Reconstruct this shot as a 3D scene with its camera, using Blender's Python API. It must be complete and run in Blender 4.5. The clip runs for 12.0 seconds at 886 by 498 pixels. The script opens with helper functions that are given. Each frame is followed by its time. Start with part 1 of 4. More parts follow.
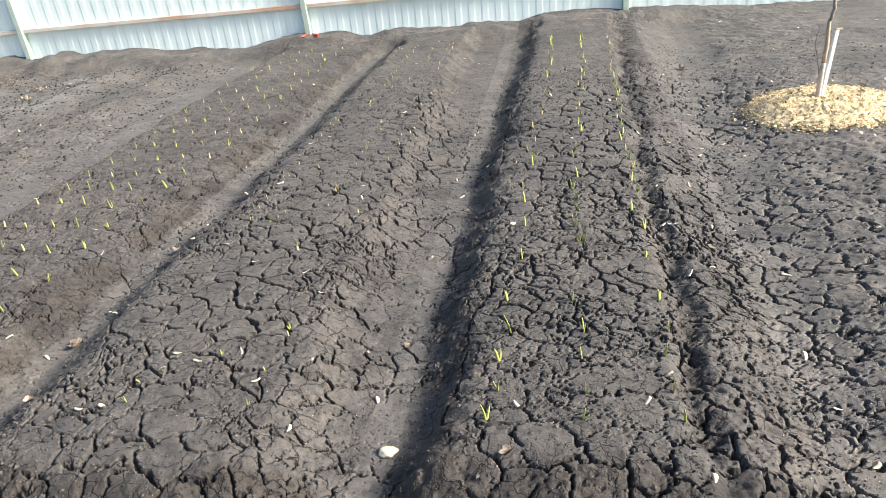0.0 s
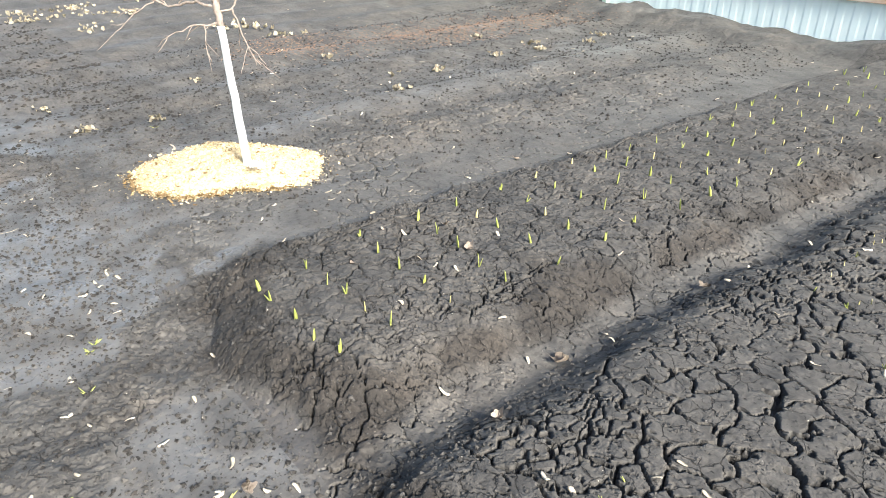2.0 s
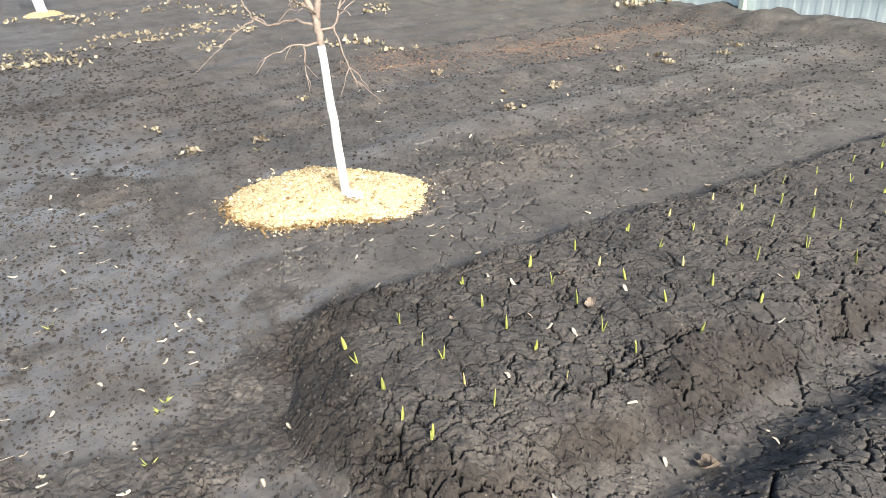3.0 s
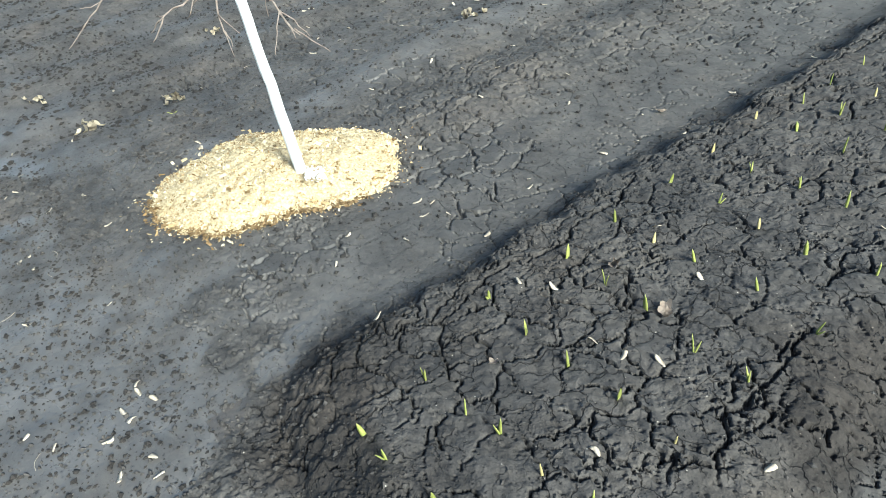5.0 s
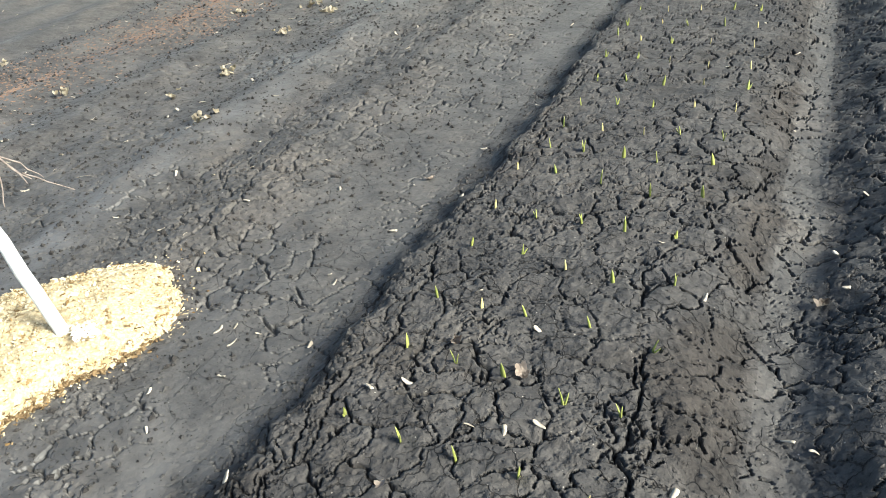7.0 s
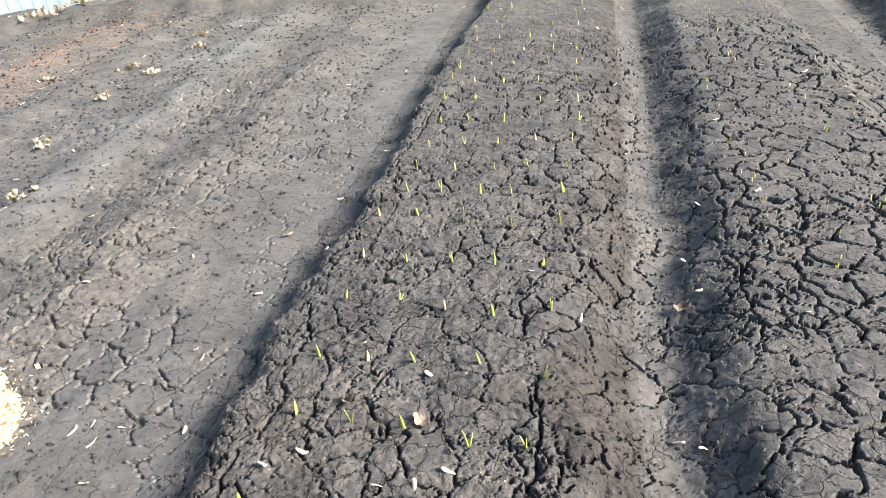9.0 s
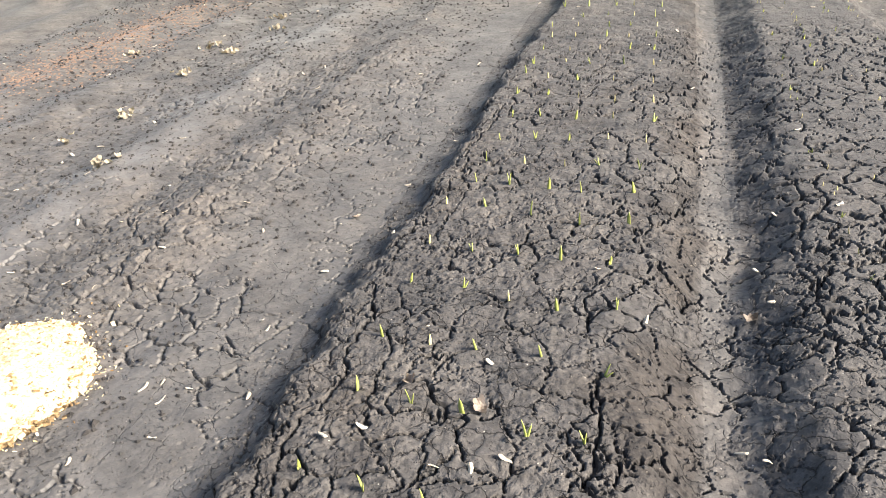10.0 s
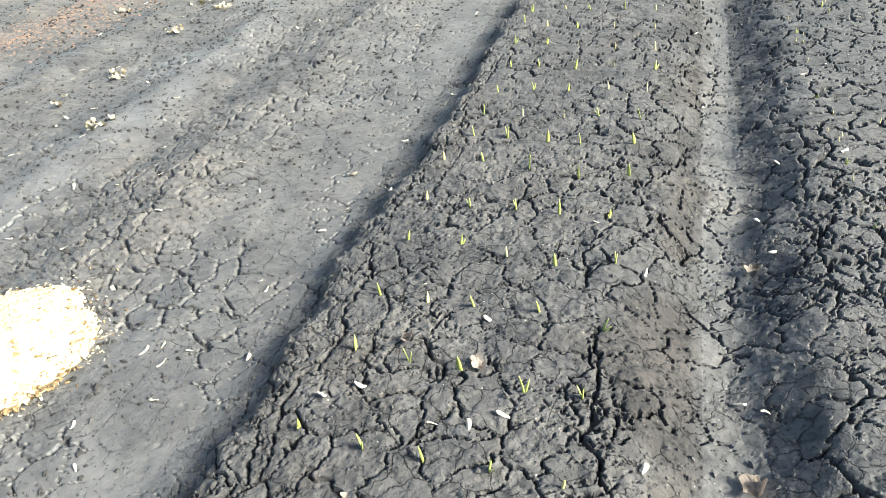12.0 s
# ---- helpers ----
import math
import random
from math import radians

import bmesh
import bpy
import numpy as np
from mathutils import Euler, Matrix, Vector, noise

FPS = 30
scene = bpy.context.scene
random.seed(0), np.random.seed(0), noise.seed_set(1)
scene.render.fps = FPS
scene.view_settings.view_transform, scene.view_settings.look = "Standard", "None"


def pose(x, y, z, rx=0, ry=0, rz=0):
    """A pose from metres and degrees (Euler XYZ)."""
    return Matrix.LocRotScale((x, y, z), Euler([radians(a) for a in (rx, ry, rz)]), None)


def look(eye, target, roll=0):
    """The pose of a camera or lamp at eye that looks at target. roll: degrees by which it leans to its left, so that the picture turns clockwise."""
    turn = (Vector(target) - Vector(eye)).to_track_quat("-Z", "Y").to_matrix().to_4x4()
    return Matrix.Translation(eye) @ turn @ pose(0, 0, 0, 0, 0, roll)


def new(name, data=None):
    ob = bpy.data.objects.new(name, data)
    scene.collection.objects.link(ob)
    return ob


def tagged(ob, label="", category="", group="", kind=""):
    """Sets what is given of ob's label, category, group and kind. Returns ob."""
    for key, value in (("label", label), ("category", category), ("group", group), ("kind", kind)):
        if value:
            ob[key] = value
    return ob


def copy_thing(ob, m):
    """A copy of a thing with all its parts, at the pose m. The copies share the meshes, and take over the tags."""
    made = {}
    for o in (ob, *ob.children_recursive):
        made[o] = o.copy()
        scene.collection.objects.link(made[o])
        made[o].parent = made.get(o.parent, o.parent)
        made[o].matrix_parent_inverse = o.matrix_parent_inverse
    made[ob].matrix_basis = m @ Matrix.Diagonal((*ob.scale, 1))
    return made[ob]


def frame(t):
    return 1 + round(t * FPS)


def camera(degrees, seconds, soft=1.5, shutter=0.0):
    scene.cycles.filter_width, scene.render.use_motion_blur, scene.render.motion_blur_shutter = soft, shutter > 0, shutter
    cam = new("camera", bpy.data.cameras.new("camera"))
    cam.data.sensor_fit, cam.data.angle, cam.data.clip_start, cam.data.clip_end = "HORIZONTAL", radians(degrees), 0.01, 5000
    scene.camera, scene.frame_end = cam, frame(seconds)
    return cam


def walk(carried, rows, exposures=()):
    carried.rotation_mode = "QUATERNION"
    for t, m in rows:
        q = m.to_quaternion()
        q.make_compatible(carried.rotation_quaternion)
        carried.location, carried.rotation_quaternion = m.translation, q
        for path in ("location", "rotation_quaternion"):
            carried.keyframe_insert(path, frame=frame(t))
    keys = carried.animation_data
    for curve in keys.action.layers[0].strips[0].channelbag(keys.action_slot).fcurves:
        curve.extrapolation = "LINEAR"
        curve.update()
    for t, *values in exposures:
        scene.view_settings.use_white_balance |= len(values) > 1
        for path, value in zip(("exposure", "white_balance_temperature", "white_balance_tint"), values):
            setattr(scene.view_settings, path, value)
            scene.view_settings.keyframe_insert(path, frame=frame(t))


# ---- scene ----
# Camera and walk
cam = camera(65.7, 12.0, soft=0.3)
PATH = [
    (0.0, 0.000, -0.000, 1.360, 62.40, 5.44, 8.76),
    (0.5, -0.076, 0.045, 1.355, 59.28, 3.52, 13.94),
    (1.0, -0.304, 0.177, 1.329, 61.12, 3.55, 26.98),
    (1.5, -0.511, 0.307, 1.318, 57.74, 4.44, 39.51),
    (2.0, -0.668, 0.475, 1.304, 62.03, 0.07, 51.40),
    (2.5, -0.764, 0.599, 1.291, 61.96, 1.77, 54.82),
    (3.0, -0.983, 0.686, 1.260, 63.06, 2.54, 60.12),
    (3.2, -1.034, 0.732, 1.231, 61.69, 4.89, 59.22),
    (4.8, -1.626, 0.867, 1.276, 52.74, 8.34, 51.81),
    (5.0, -1.651, 0.891, 1.294, 52.61, 7.46, 51.33),
    (5.5, -1.624, 0.937, 1.276, 53.67, 6.93, 43.59),
    (6.0, -1.767, 0.921, 1.286, 56.45, 6.46, 35.14),
    (6.5, -1.894, 0.873, 1.324, 55.83, 6.85, 28.32),
    (7.0, -1.886, 0.857, 1.327, 55.13, 7.23, 25.37),
    (7.5, -1.866, 0.865, 1.331, 55.41, 6.15, 23.35),
    (7.7, -1.873, 0.867, 1.334, 55.64, 6.31, 20.54),
    (9.3, -1.999, 0.855, 1.320, 57.41, 6.10, 10.54),
    (9.5, -2.014, 0.846, 1.325, 57.65, 5.92, 12.82),
    (10.0, -2.011, 0.831, 1.312, 57.53, 4.91, 16.68),
    (10.5, -2.002, 0.837, 1.303, 53.81, 5.14, 19.26),
    (11.0, -1.989, 0.837, 1.309, 53.84, 5.41, 19.38),
    (11.5, -1.986, 0.841, 1.303, 52.52, 5.80, 17.43),
    (12.0, -1.992, 0.858, 1.305, 53.69, 6.25, 16.38),
]
EXPOSURES = [
    (0.0, 1.22, 6360, 8), (0.5, 1.42, 6330, 6), (1.0, 1.38, 6280, 5), (1.5, 1.33, 6100, 3), (2.0, 1.26, 6060, 4), (2.5, 1.14, 6040, 4), (3.0, 0.90, 6320, 7), (3.2, 0.90, 6320, 7), (4.8, 0.76, 5540, -4), (5.5, 0.66, 5580, -4), (6.0, 0.60, 5540, -4), (6.5, 0.65, 5790, 1), (7.0, 0.93, 5940, 0), (7.5, 0.97, 5880, 2), (7.7, 0.97, 5880, 2), (9.3, 1.61, 6210, 8), (9.5, 1.61, 6210, 8), (10.0, 1.51, 6440, 9), (10.4, 1.48, 6390, 9), (10.55, 1.50, 6340, 7), (10.9, 1.65, 5940, -1), (12.0, 1.72, 5890, -1),
]
walk(cam, [(t, pose(x, y, z, rx, ry, rz)) for t, x, y, z, rx, ry, rz in PATH], EXPOSURES)

# Light: hazy low sun from the east, pale sky
SUN_AZ, SUN_EL = 93.0, 33.0
world = bpy.data.worlds.new("world")
scene.world = world
world.use_nodes = True
wn = world.node_tree.nodes
sky = wn.new("ShaderNodeTexSky")
sky.sky_type = "NISHITA"
sky.sun_disc = False
sky.sun_elevation, sky.sun_rotation = radians(SUN_EL), radians(SUN_AZ)
sky.air_density, sky.dust_density = 1.0, 3.0
wn["Background"].inputs["Strength"].default_value = 0.11
world.node_tree.links.new(sky.outputs[0], wn["Background"].inputs["Color"])

sun = new("sun", bpy.data.lights.new("sun", "SUN"))
sun.data.energy, sun.data.angle, sun.data.color = 4.9, radians(19), (1.0, 0.925, 0.825)
TO_SUN = Vector((math.sin(radians(SUN_AZ)) * math.cos(radians(SUN_EL)), math.cos(radians(SUN_AZ)) * math.cos(radians(SUN_EL)), math.sin(radians(SUN_EL))))
sun.matrix_world = look(TO_SUN * 30, (0, 0, 0))


# ---- materials ----
def material(name, rough=0.9, spec=0.25):
    m = bpy.data.materials.new(name)
    m.use_nodes = True
    b = m.node_tree.nodes["Principled BSDF"]
    b.inputs["Roughness"].default_value = rough
    b.inputs["Specular IOR Level"].default_value = spec
    return m, m.node_tree.nodes, m.node_tree.links, b


def noise_node(n, l, scale, detail=4.0, rough=0.55, space="Object", stretch=None):
    tc = n.new("ShaderNodeTexCoord")
    t = n.new("ShaderNodeTexNoise")
    t.inputs["Scale"].default_value = scale
    t.inputs["Detail"].default_value = detail
    t.inputs["Roughness"].default_value = rough
    if stretch:
        mp = n.new("ShaderNodeMapping")
        mp.inputs["Scale"].default_value = stretch
        l.new(tc.outputs[space], mp.inputs["Vector"])
        l.new(mp.outputs[0], t.inputs["Vector"])
    else:
        l.new(tc.outputs[space], t.inputs["Vector"])
    return t


def ramp(n, l, src, stops):
    r = n.new("ShaderNodeValToRGB")
    while len(r.color_ramp.elements) < len(stops):
        r.color_ramp.elements.new(0.5)
    for e, (p, c) in zip(r.color_ramp.elements, stops):
        e.position, e.color = p, (*c, 1) if len(c) == 3 else c
    l.new(src, r.inputs["Fac"])
    return r


def mix(n, l, fac, a, b, mode="MIX"):
    m = n.new("ShaderNodeMix")
    m.data_type, m.blend_type = "RGBA", mode
    for sock, v in ((m.inputs[0], fac), (m.inputs[6], a), (m.inputs[7], b)):
        if isinstance(v, (int, float)):
            sock.default_value = v
        elif isinstance(v, tuple):
            sock.default_value = (*v, 1)
        else:
            l.new(v, sock)
    return m.outputs[2]


def bump(n, l, b, layers):
    last = None
    for src, strength, dist in layers:
        k = n.new("ShaderNodeBump")
        k.inputs["Strength"].default_value, k.inputs["Distance"].default_value = strength, dist
        l.new(src, k.inputs["Height"])
        if last:
            l.new(last.outputs[0], k.inputs["Normal"])
        last = k
    l.new(last.outputs[0], b.inputs["Normal"])


def soil(name, lo, mid, hi, crumb, silt, rough, spec, mud=(0.080, 0.070, 0.061), net_size=15, sparse=0.43):
    m, n, l, b = material(name, rough, spec)
    big = noise_node(n, l, 2.3, 5, 0.6)
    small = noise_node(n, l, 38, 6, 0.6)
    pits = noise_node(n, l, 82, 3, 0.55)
    fine = noise_node(n, l, 230, 3, 0.6)
    crumbs = n.new("ShaderNodeTexVoronoi")
    crumbs.inputs["Scale"].default_value = 135
    tc = n.new("ShaderNodeTexCoord")
    warp = n.new("ShaderNodeVectorMath")
    warp.operation = "MULTIPLY_ADD"
    warp.inputs[1].default_value = (0.012, 0.012, 0.012)
    l.new(pits.outputs["Color"], warp.inputs[0])
    l.new(tc.outputs["Object"], warp.inputs[2])
    l.new(warp.outputs[0], crumbs.inputs["Vector"])
    # patches of crumbly and of smooth crust
    patchy = noise_node(n, l, 11, 3, 0.5)
    where = ramp(n, l, patchy.outputs["Fac"], [(0.40, (0.12, 0.12, 0.12)), (0.60, (1, 1, 1))])
    grains = n.new("ShaderNodeMath")
    grains.operation = "MULTIPLY"
    l.new(crumbs.outputs["Distance"], grains.inputs[0])
    l.new(where.outputs[0], grains.inputs[1])
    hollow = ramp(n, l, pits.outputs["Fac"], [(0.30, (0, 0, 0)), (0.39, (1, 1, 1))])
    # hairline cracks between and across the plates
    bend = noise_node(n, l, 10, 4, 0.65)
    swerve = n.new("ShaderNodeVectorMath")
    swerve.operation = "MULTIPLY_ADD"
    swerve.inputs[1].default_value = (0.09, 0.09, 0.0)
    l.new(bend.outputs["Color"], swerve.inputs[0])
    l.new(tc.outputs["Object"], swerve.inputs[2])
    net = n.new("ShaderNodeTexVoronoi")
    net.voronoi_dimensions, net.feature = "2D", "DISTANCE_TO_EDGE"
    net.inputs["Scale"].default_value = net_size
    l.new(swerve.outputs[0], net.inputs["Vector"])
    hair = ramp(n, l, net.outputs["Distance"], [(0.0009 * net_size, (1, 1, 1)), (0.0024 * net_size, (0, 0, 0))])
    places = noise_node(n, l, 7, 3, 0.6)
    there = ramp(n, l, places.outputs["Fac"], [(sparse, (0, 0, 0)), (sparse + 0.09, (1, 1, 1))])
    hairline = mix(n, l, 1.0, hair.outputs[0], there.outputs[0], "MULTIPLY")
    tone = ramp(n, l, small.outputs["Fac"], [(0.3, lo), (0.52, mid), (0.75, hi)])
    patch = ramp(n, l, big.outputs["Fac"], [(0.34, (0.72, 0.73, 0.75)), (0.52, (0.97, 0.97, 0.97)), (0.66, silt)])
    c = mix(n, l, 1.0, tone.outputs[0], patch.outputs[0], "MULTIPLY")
    mottle = noise_node(n, l, 7.5, 4, 0.6)
    spots = ramp(n, l, mottle.outputs["Fac"], [(0.34, (0.70, 0.70, 0.71)), (0.50, (1.0, 1.0, 1.0)), (0.66, (1.16, 1.15, 1.13))])
    c = mix(n, l, 1.0, c, spots.outputs[0], "MULTIPLY")
    # shade of the pits put into the colour, from the noise that dents them
    pit_shade = ramp(n, l, pits.outputs["Fac"], [(0.29, (0.36, 0.36, 0.37)), (0.395, (1.0, 1.0, 1.0)), (0.64, (1.04, 1.04, 1.03)), (0.72, (1.25, 1.23, 1.20))])
    c = mix(n, l, 1.0, c, pit_shade.outputs[0], "MULTIPLY")
    grain = ramp(n, l, fine.outputs["Fac"], [(0.28, (0.80, 0.80, 0.80)), (0.52, (1.0, 1.0, 1.0)), (0.74, (1.25, 1.24, 1.22))])
    c = mix(n, l, 1.0, c, grain.outputs[0], "MULTIPLY")
    specks = n.new("ShaderNodeTexVoronoi")
    specks.inputs["Scale"].default_value = 75
    l.new(tc.outputs["Object"], specks.inputs["Vector"])
    dot = ramp(n, l, specks.outputs["Distance"], [(0.10, (1, 1, 1)), (0.16, (0, 0, 0))])
    rare = n.new("ShaderNodeSeparateColor")
    l.new(specks.outputs["Color"], rare.inputs[0])
    pick = n.new("ShaderNodeMath")
    pick.operation, pick.inputs[1].default_value = "GREATER_THAN", 0.94
    l.new(rare.outputs[0], pick.inputs[0])
    both = n.new("ShaderNodeMath")
    both.operation = "MULTIPLY"
    l.new(pick.outputs[0], both.inputs[0])
    l.new(dot.outputs[0], both.inputs[1])
    c = mix(n, l, both.outputs[0], c, (0.34, 0.31, 0.27))
    b.inputs["Sheen Weight"].default_value = 0.03
    b.inputs["Sheen Roughness"].default_value = 0.6
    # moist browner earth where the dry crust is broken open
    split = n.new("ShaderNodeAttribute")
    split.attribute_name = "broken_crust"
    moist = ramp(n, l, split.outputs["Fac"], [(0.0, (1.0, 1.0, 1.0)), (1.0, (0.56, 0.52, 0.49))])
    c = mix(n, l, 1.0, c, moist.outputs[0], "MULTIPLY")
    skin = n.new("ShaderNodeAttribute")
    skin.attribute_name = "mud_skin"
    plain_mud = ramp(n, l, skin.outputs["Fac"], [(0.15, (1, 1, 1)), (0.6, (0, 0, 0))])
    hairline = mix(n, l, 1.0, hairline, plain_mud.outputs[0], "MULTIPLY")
    # shade inside the hairline cracks, put into the colour
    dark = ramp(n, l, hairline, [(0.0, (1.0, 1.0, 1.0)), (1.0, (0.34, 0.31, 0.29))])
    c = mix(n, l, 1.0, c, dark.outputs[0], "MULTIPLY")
    # smooth dried mud where feet and water have levelled it
    cake = ramp(n, l, mottle.outputs["Fac"], [(0.34, tuple(0.78 * v for v in mud)), (0.62, tuple(1.22 * v for v in mud))])
    c = mix(n, l, skin.outputs["Fac"], c, mix(n, l, 1.0, cake.outputs[0], pit_shade.outputs[0], "MULTIPLY"))
    wet = ramp(n, l, skin.outputs["Fac"], [(0.0, (rough,) * 3), (0.5, (0.52,) * 3), (1.0, (0.27,) * 3)])
    l.new(wet.outputs[0], b.inputs["Roughness"])
    gloss = ramp(n, l, skin.outputs["Fac"], [(0.0, (spec,) * 3), (0.5, (0.45,) * 3), (1.0, (0.8,) * 3)])
    l.new(gloss.outputs[0], b.inputs["Specular IOR Level"])
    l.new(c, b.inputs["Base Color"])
    # the mud skin lies smooth
    flat = ramp(n, l, skin.outputs["Fac"], [(0.0, (1, 1, 1)), (1.0, (0.22, 0.22, 0.22))]).outputs[0]

    def calmed(src):
        return mix(n, l, 1.0, src, flat, "MULTIPLY")

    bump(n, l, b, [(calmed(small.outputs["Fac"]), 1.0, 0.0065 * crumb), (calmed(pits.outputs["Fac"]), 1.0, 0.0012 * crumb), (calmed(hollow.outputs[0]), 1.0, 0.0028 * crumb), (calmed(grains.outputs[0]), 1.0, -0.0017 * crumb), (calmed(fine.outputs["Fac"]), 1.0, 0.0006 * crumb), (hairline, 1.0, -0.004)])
    return m


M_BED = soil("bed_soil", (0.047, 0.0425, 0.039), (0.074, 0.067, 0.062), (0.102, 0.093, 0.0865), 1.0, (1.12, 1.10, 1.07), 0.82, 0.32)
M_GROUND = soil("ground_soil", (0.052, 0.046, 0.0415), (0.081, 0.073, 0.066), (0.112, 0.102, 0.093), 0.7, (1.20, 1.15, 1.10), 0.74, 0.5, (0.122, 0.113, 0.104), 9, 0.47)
# moist crumbs; the shadow beside each is put into their dark colour too
M_CRUMB = soil("moist_shaded_crumbs", (0.022, 0.019, 0.017), (0.036, 0.031, 0.028), (0.055, 0.049, 0.044), 0.7, (1.1, 1.08, 1.06), 0.85, 0.3)


def plain(name, lo, hi, scale, rough=0.8, spec=0.3, bumps=0.002, vary=0.25, stretch=None):
    m, n, l, b = material(name, rough, spec)
    t = noise_node(n, l, scale, 5, 0.6, stretch=stretch)
    c = ramp(n, l, t.outputs["Fac"], [(0.3, lo), (0.7, hi)]).outputs[0]
    info = n.new("ShaderNodeObjectInfo")
    v = ramp(n, l, info.outputs["Random"], [(0.0, (1 - vary,) * 3), (1.0, (1 + vary * 0.6,) * 3)])
    c = mix(n, l, 1.0, c, v.outputs[0], "MULTIPLY")
    l.new(c, b.inputs["Base Color"])
    bump(n, l, b, [(t.outputs["Fac"], 0.6, bumps)])
    return m


M_SHEET = plain("fence_sheet", (0.78, 0.90, 0.88), (0.86, 0.95, 0.93), 3.0, 0.5, 0.4, 0.0015, 0.06)
M_POST = plain("post_paint", (0.42, 0.53, 0.46), (0.58, 0.66, 0.58), 9.0, 0.55, 0.4, 0.001, 0.1)
M_RAIL = plain("rail_paint", (0.50, 0.30, 0.20), (0.72, 0.74, 0.66), 1.6, 0.6, 0.35, 0.001, 0.05)
M_MULCH = plain("sawdust", (0.34, 0.25, 0.125), (0.74, 0.62, 0.41), 95, 0.9, 0.15, 0.006, 0.0)
M_FLAKE, fn, fl, fb = material("wood_flake", 0.9, 0.15)
flake_tone = fn.new("ShaderNodeNewGeometry")
fl.new(ramp(fn, fl, flake_tone.outputs["Random Per Island"], [(0.0, (0.13, 0.075, 0.03)), (0.16, (0.30, 0.20, 0.09)), (0.45, (0.56, 0.44, 0.25)), (1.0, (0.80, 0.69, 0.48))]).outputs[0], fb.inputs["Base Color"])
M_CHIP = plain("damp_chips", (0.085, 0.052, 0.026), (0.34, 0.235, 0.12), 55, 0.9, 0.15, 0.001, 0.0)
M_WHITE = plain("whitewash", (0.70, 0.70, 0.67), (0.86, 0.86, 0.84), 40, 0.85, 0.2, 0.003, 0.0)
M_BARK = plain("bark", (0.34, 0.26, 0.18), (0.56, 0.45, 0.32), 60, 0.85, 0.2, 0.004, 0.1)
M_PALEBARK = plain("pale_bark", (0.38, 0.30, 0.25), (0.58, 0.49, 0.42), 50, 0.8, 0.25, 0.002, 0.1)
M_TWIG = plain("twig_bark", (0.19, 0.15, 0.125), (0.35, 0.29, 0.25), 60, 0.8, 0.25, 0.002, 0.1)
M_STAKE = plain("stake_paint", (0.50, 0.55, 0.58), (0.75, 0.78, 0.80), 25, 0.6, 0.3, 0.001, 0.0)
M_LEAF = plain("sprout_leaf", (0.26, 0.30, 0.06), (0.43, 0.44, 0.14), 60, 0.45, 0.4, 0.0004, 0.3)
M_LEAF_PALE = plain("sprout_sheath", (0.48, 0.40, 0.16), (0.62, 0.52, 0.26), 70, 0.5, 0.4, 0.0004, 0.3)
M_SEED = plain("dry_seed", (0.45, 0.37, 0.275), (0.70, 0.605, 0.475), 90, 0.7, 0.3, 0.0008, 0.3)
M_DRY = plain("dry_leaf", (0.46, 0.39, 0.28), (0.66, 0.58, 0.44), 40, 0.75, 0.25, 0.001, 0.35)
M_DRYRED = plain("dry_leaf_red", (0.17, 0.10, 0.070), (0.32, 0.21, 0.14), 40, 0.75, 0.25, 0.001, 0.3)
M_STONE = plain("pale_stone", (0.42, 0.37, 0.28), (0.66, 0.60, 0.48), 50, 0.85, 0.2, 0.002, 0.1)


# ---- relief of the ground ----
def hashed(ix, iy, seed):
    h = (ix.astype(np.int64) * 374761393 + iy.astype(np.int64) * 668265263 + seed * 1274126177) & 0xFFFFFFFF
    h = ((h ^ (h >> 13)) * 1103515245) & 0xFFFFFFFF
    h = ((h ^ (h >> 16)) * 2246822519) & 0xFFFFFFFF
    return ((h ^ (h >> 15)) & 0xFFFFFF) / float(0x1000000)


def vnoise(x, y, seed):
    ix, iy = np.floor(x), np.floor(y)
    fx, fy = x - ix, y - iy
    fx, fy = fx * fx * (3 - 2 * fx), fy * fy * (3 - 2 * fy)
    a, b = hashed(ix, iy, seed), hashed(ix + 1, iy, seed)
    c, d = hashed(ix, iy + 1, seed), hashed(ix + 1, iy + 1, seed)
    return (a + (b - a) * fx) * (1 - fy) + (c + (d - c) * fx) * fy - 0.5


def fbm(x, y, size, octaves, seed, gain=0.5):
    out, amp, f = 0.0, 1.0, 1.0 / size
    for k in range(octaves):
        out = out + amp * vnoise(x * f + 17.3 * k, y * f - 9.1 * k, seed + k)
        amp, f = amp * gain, f * 2.03
    return out


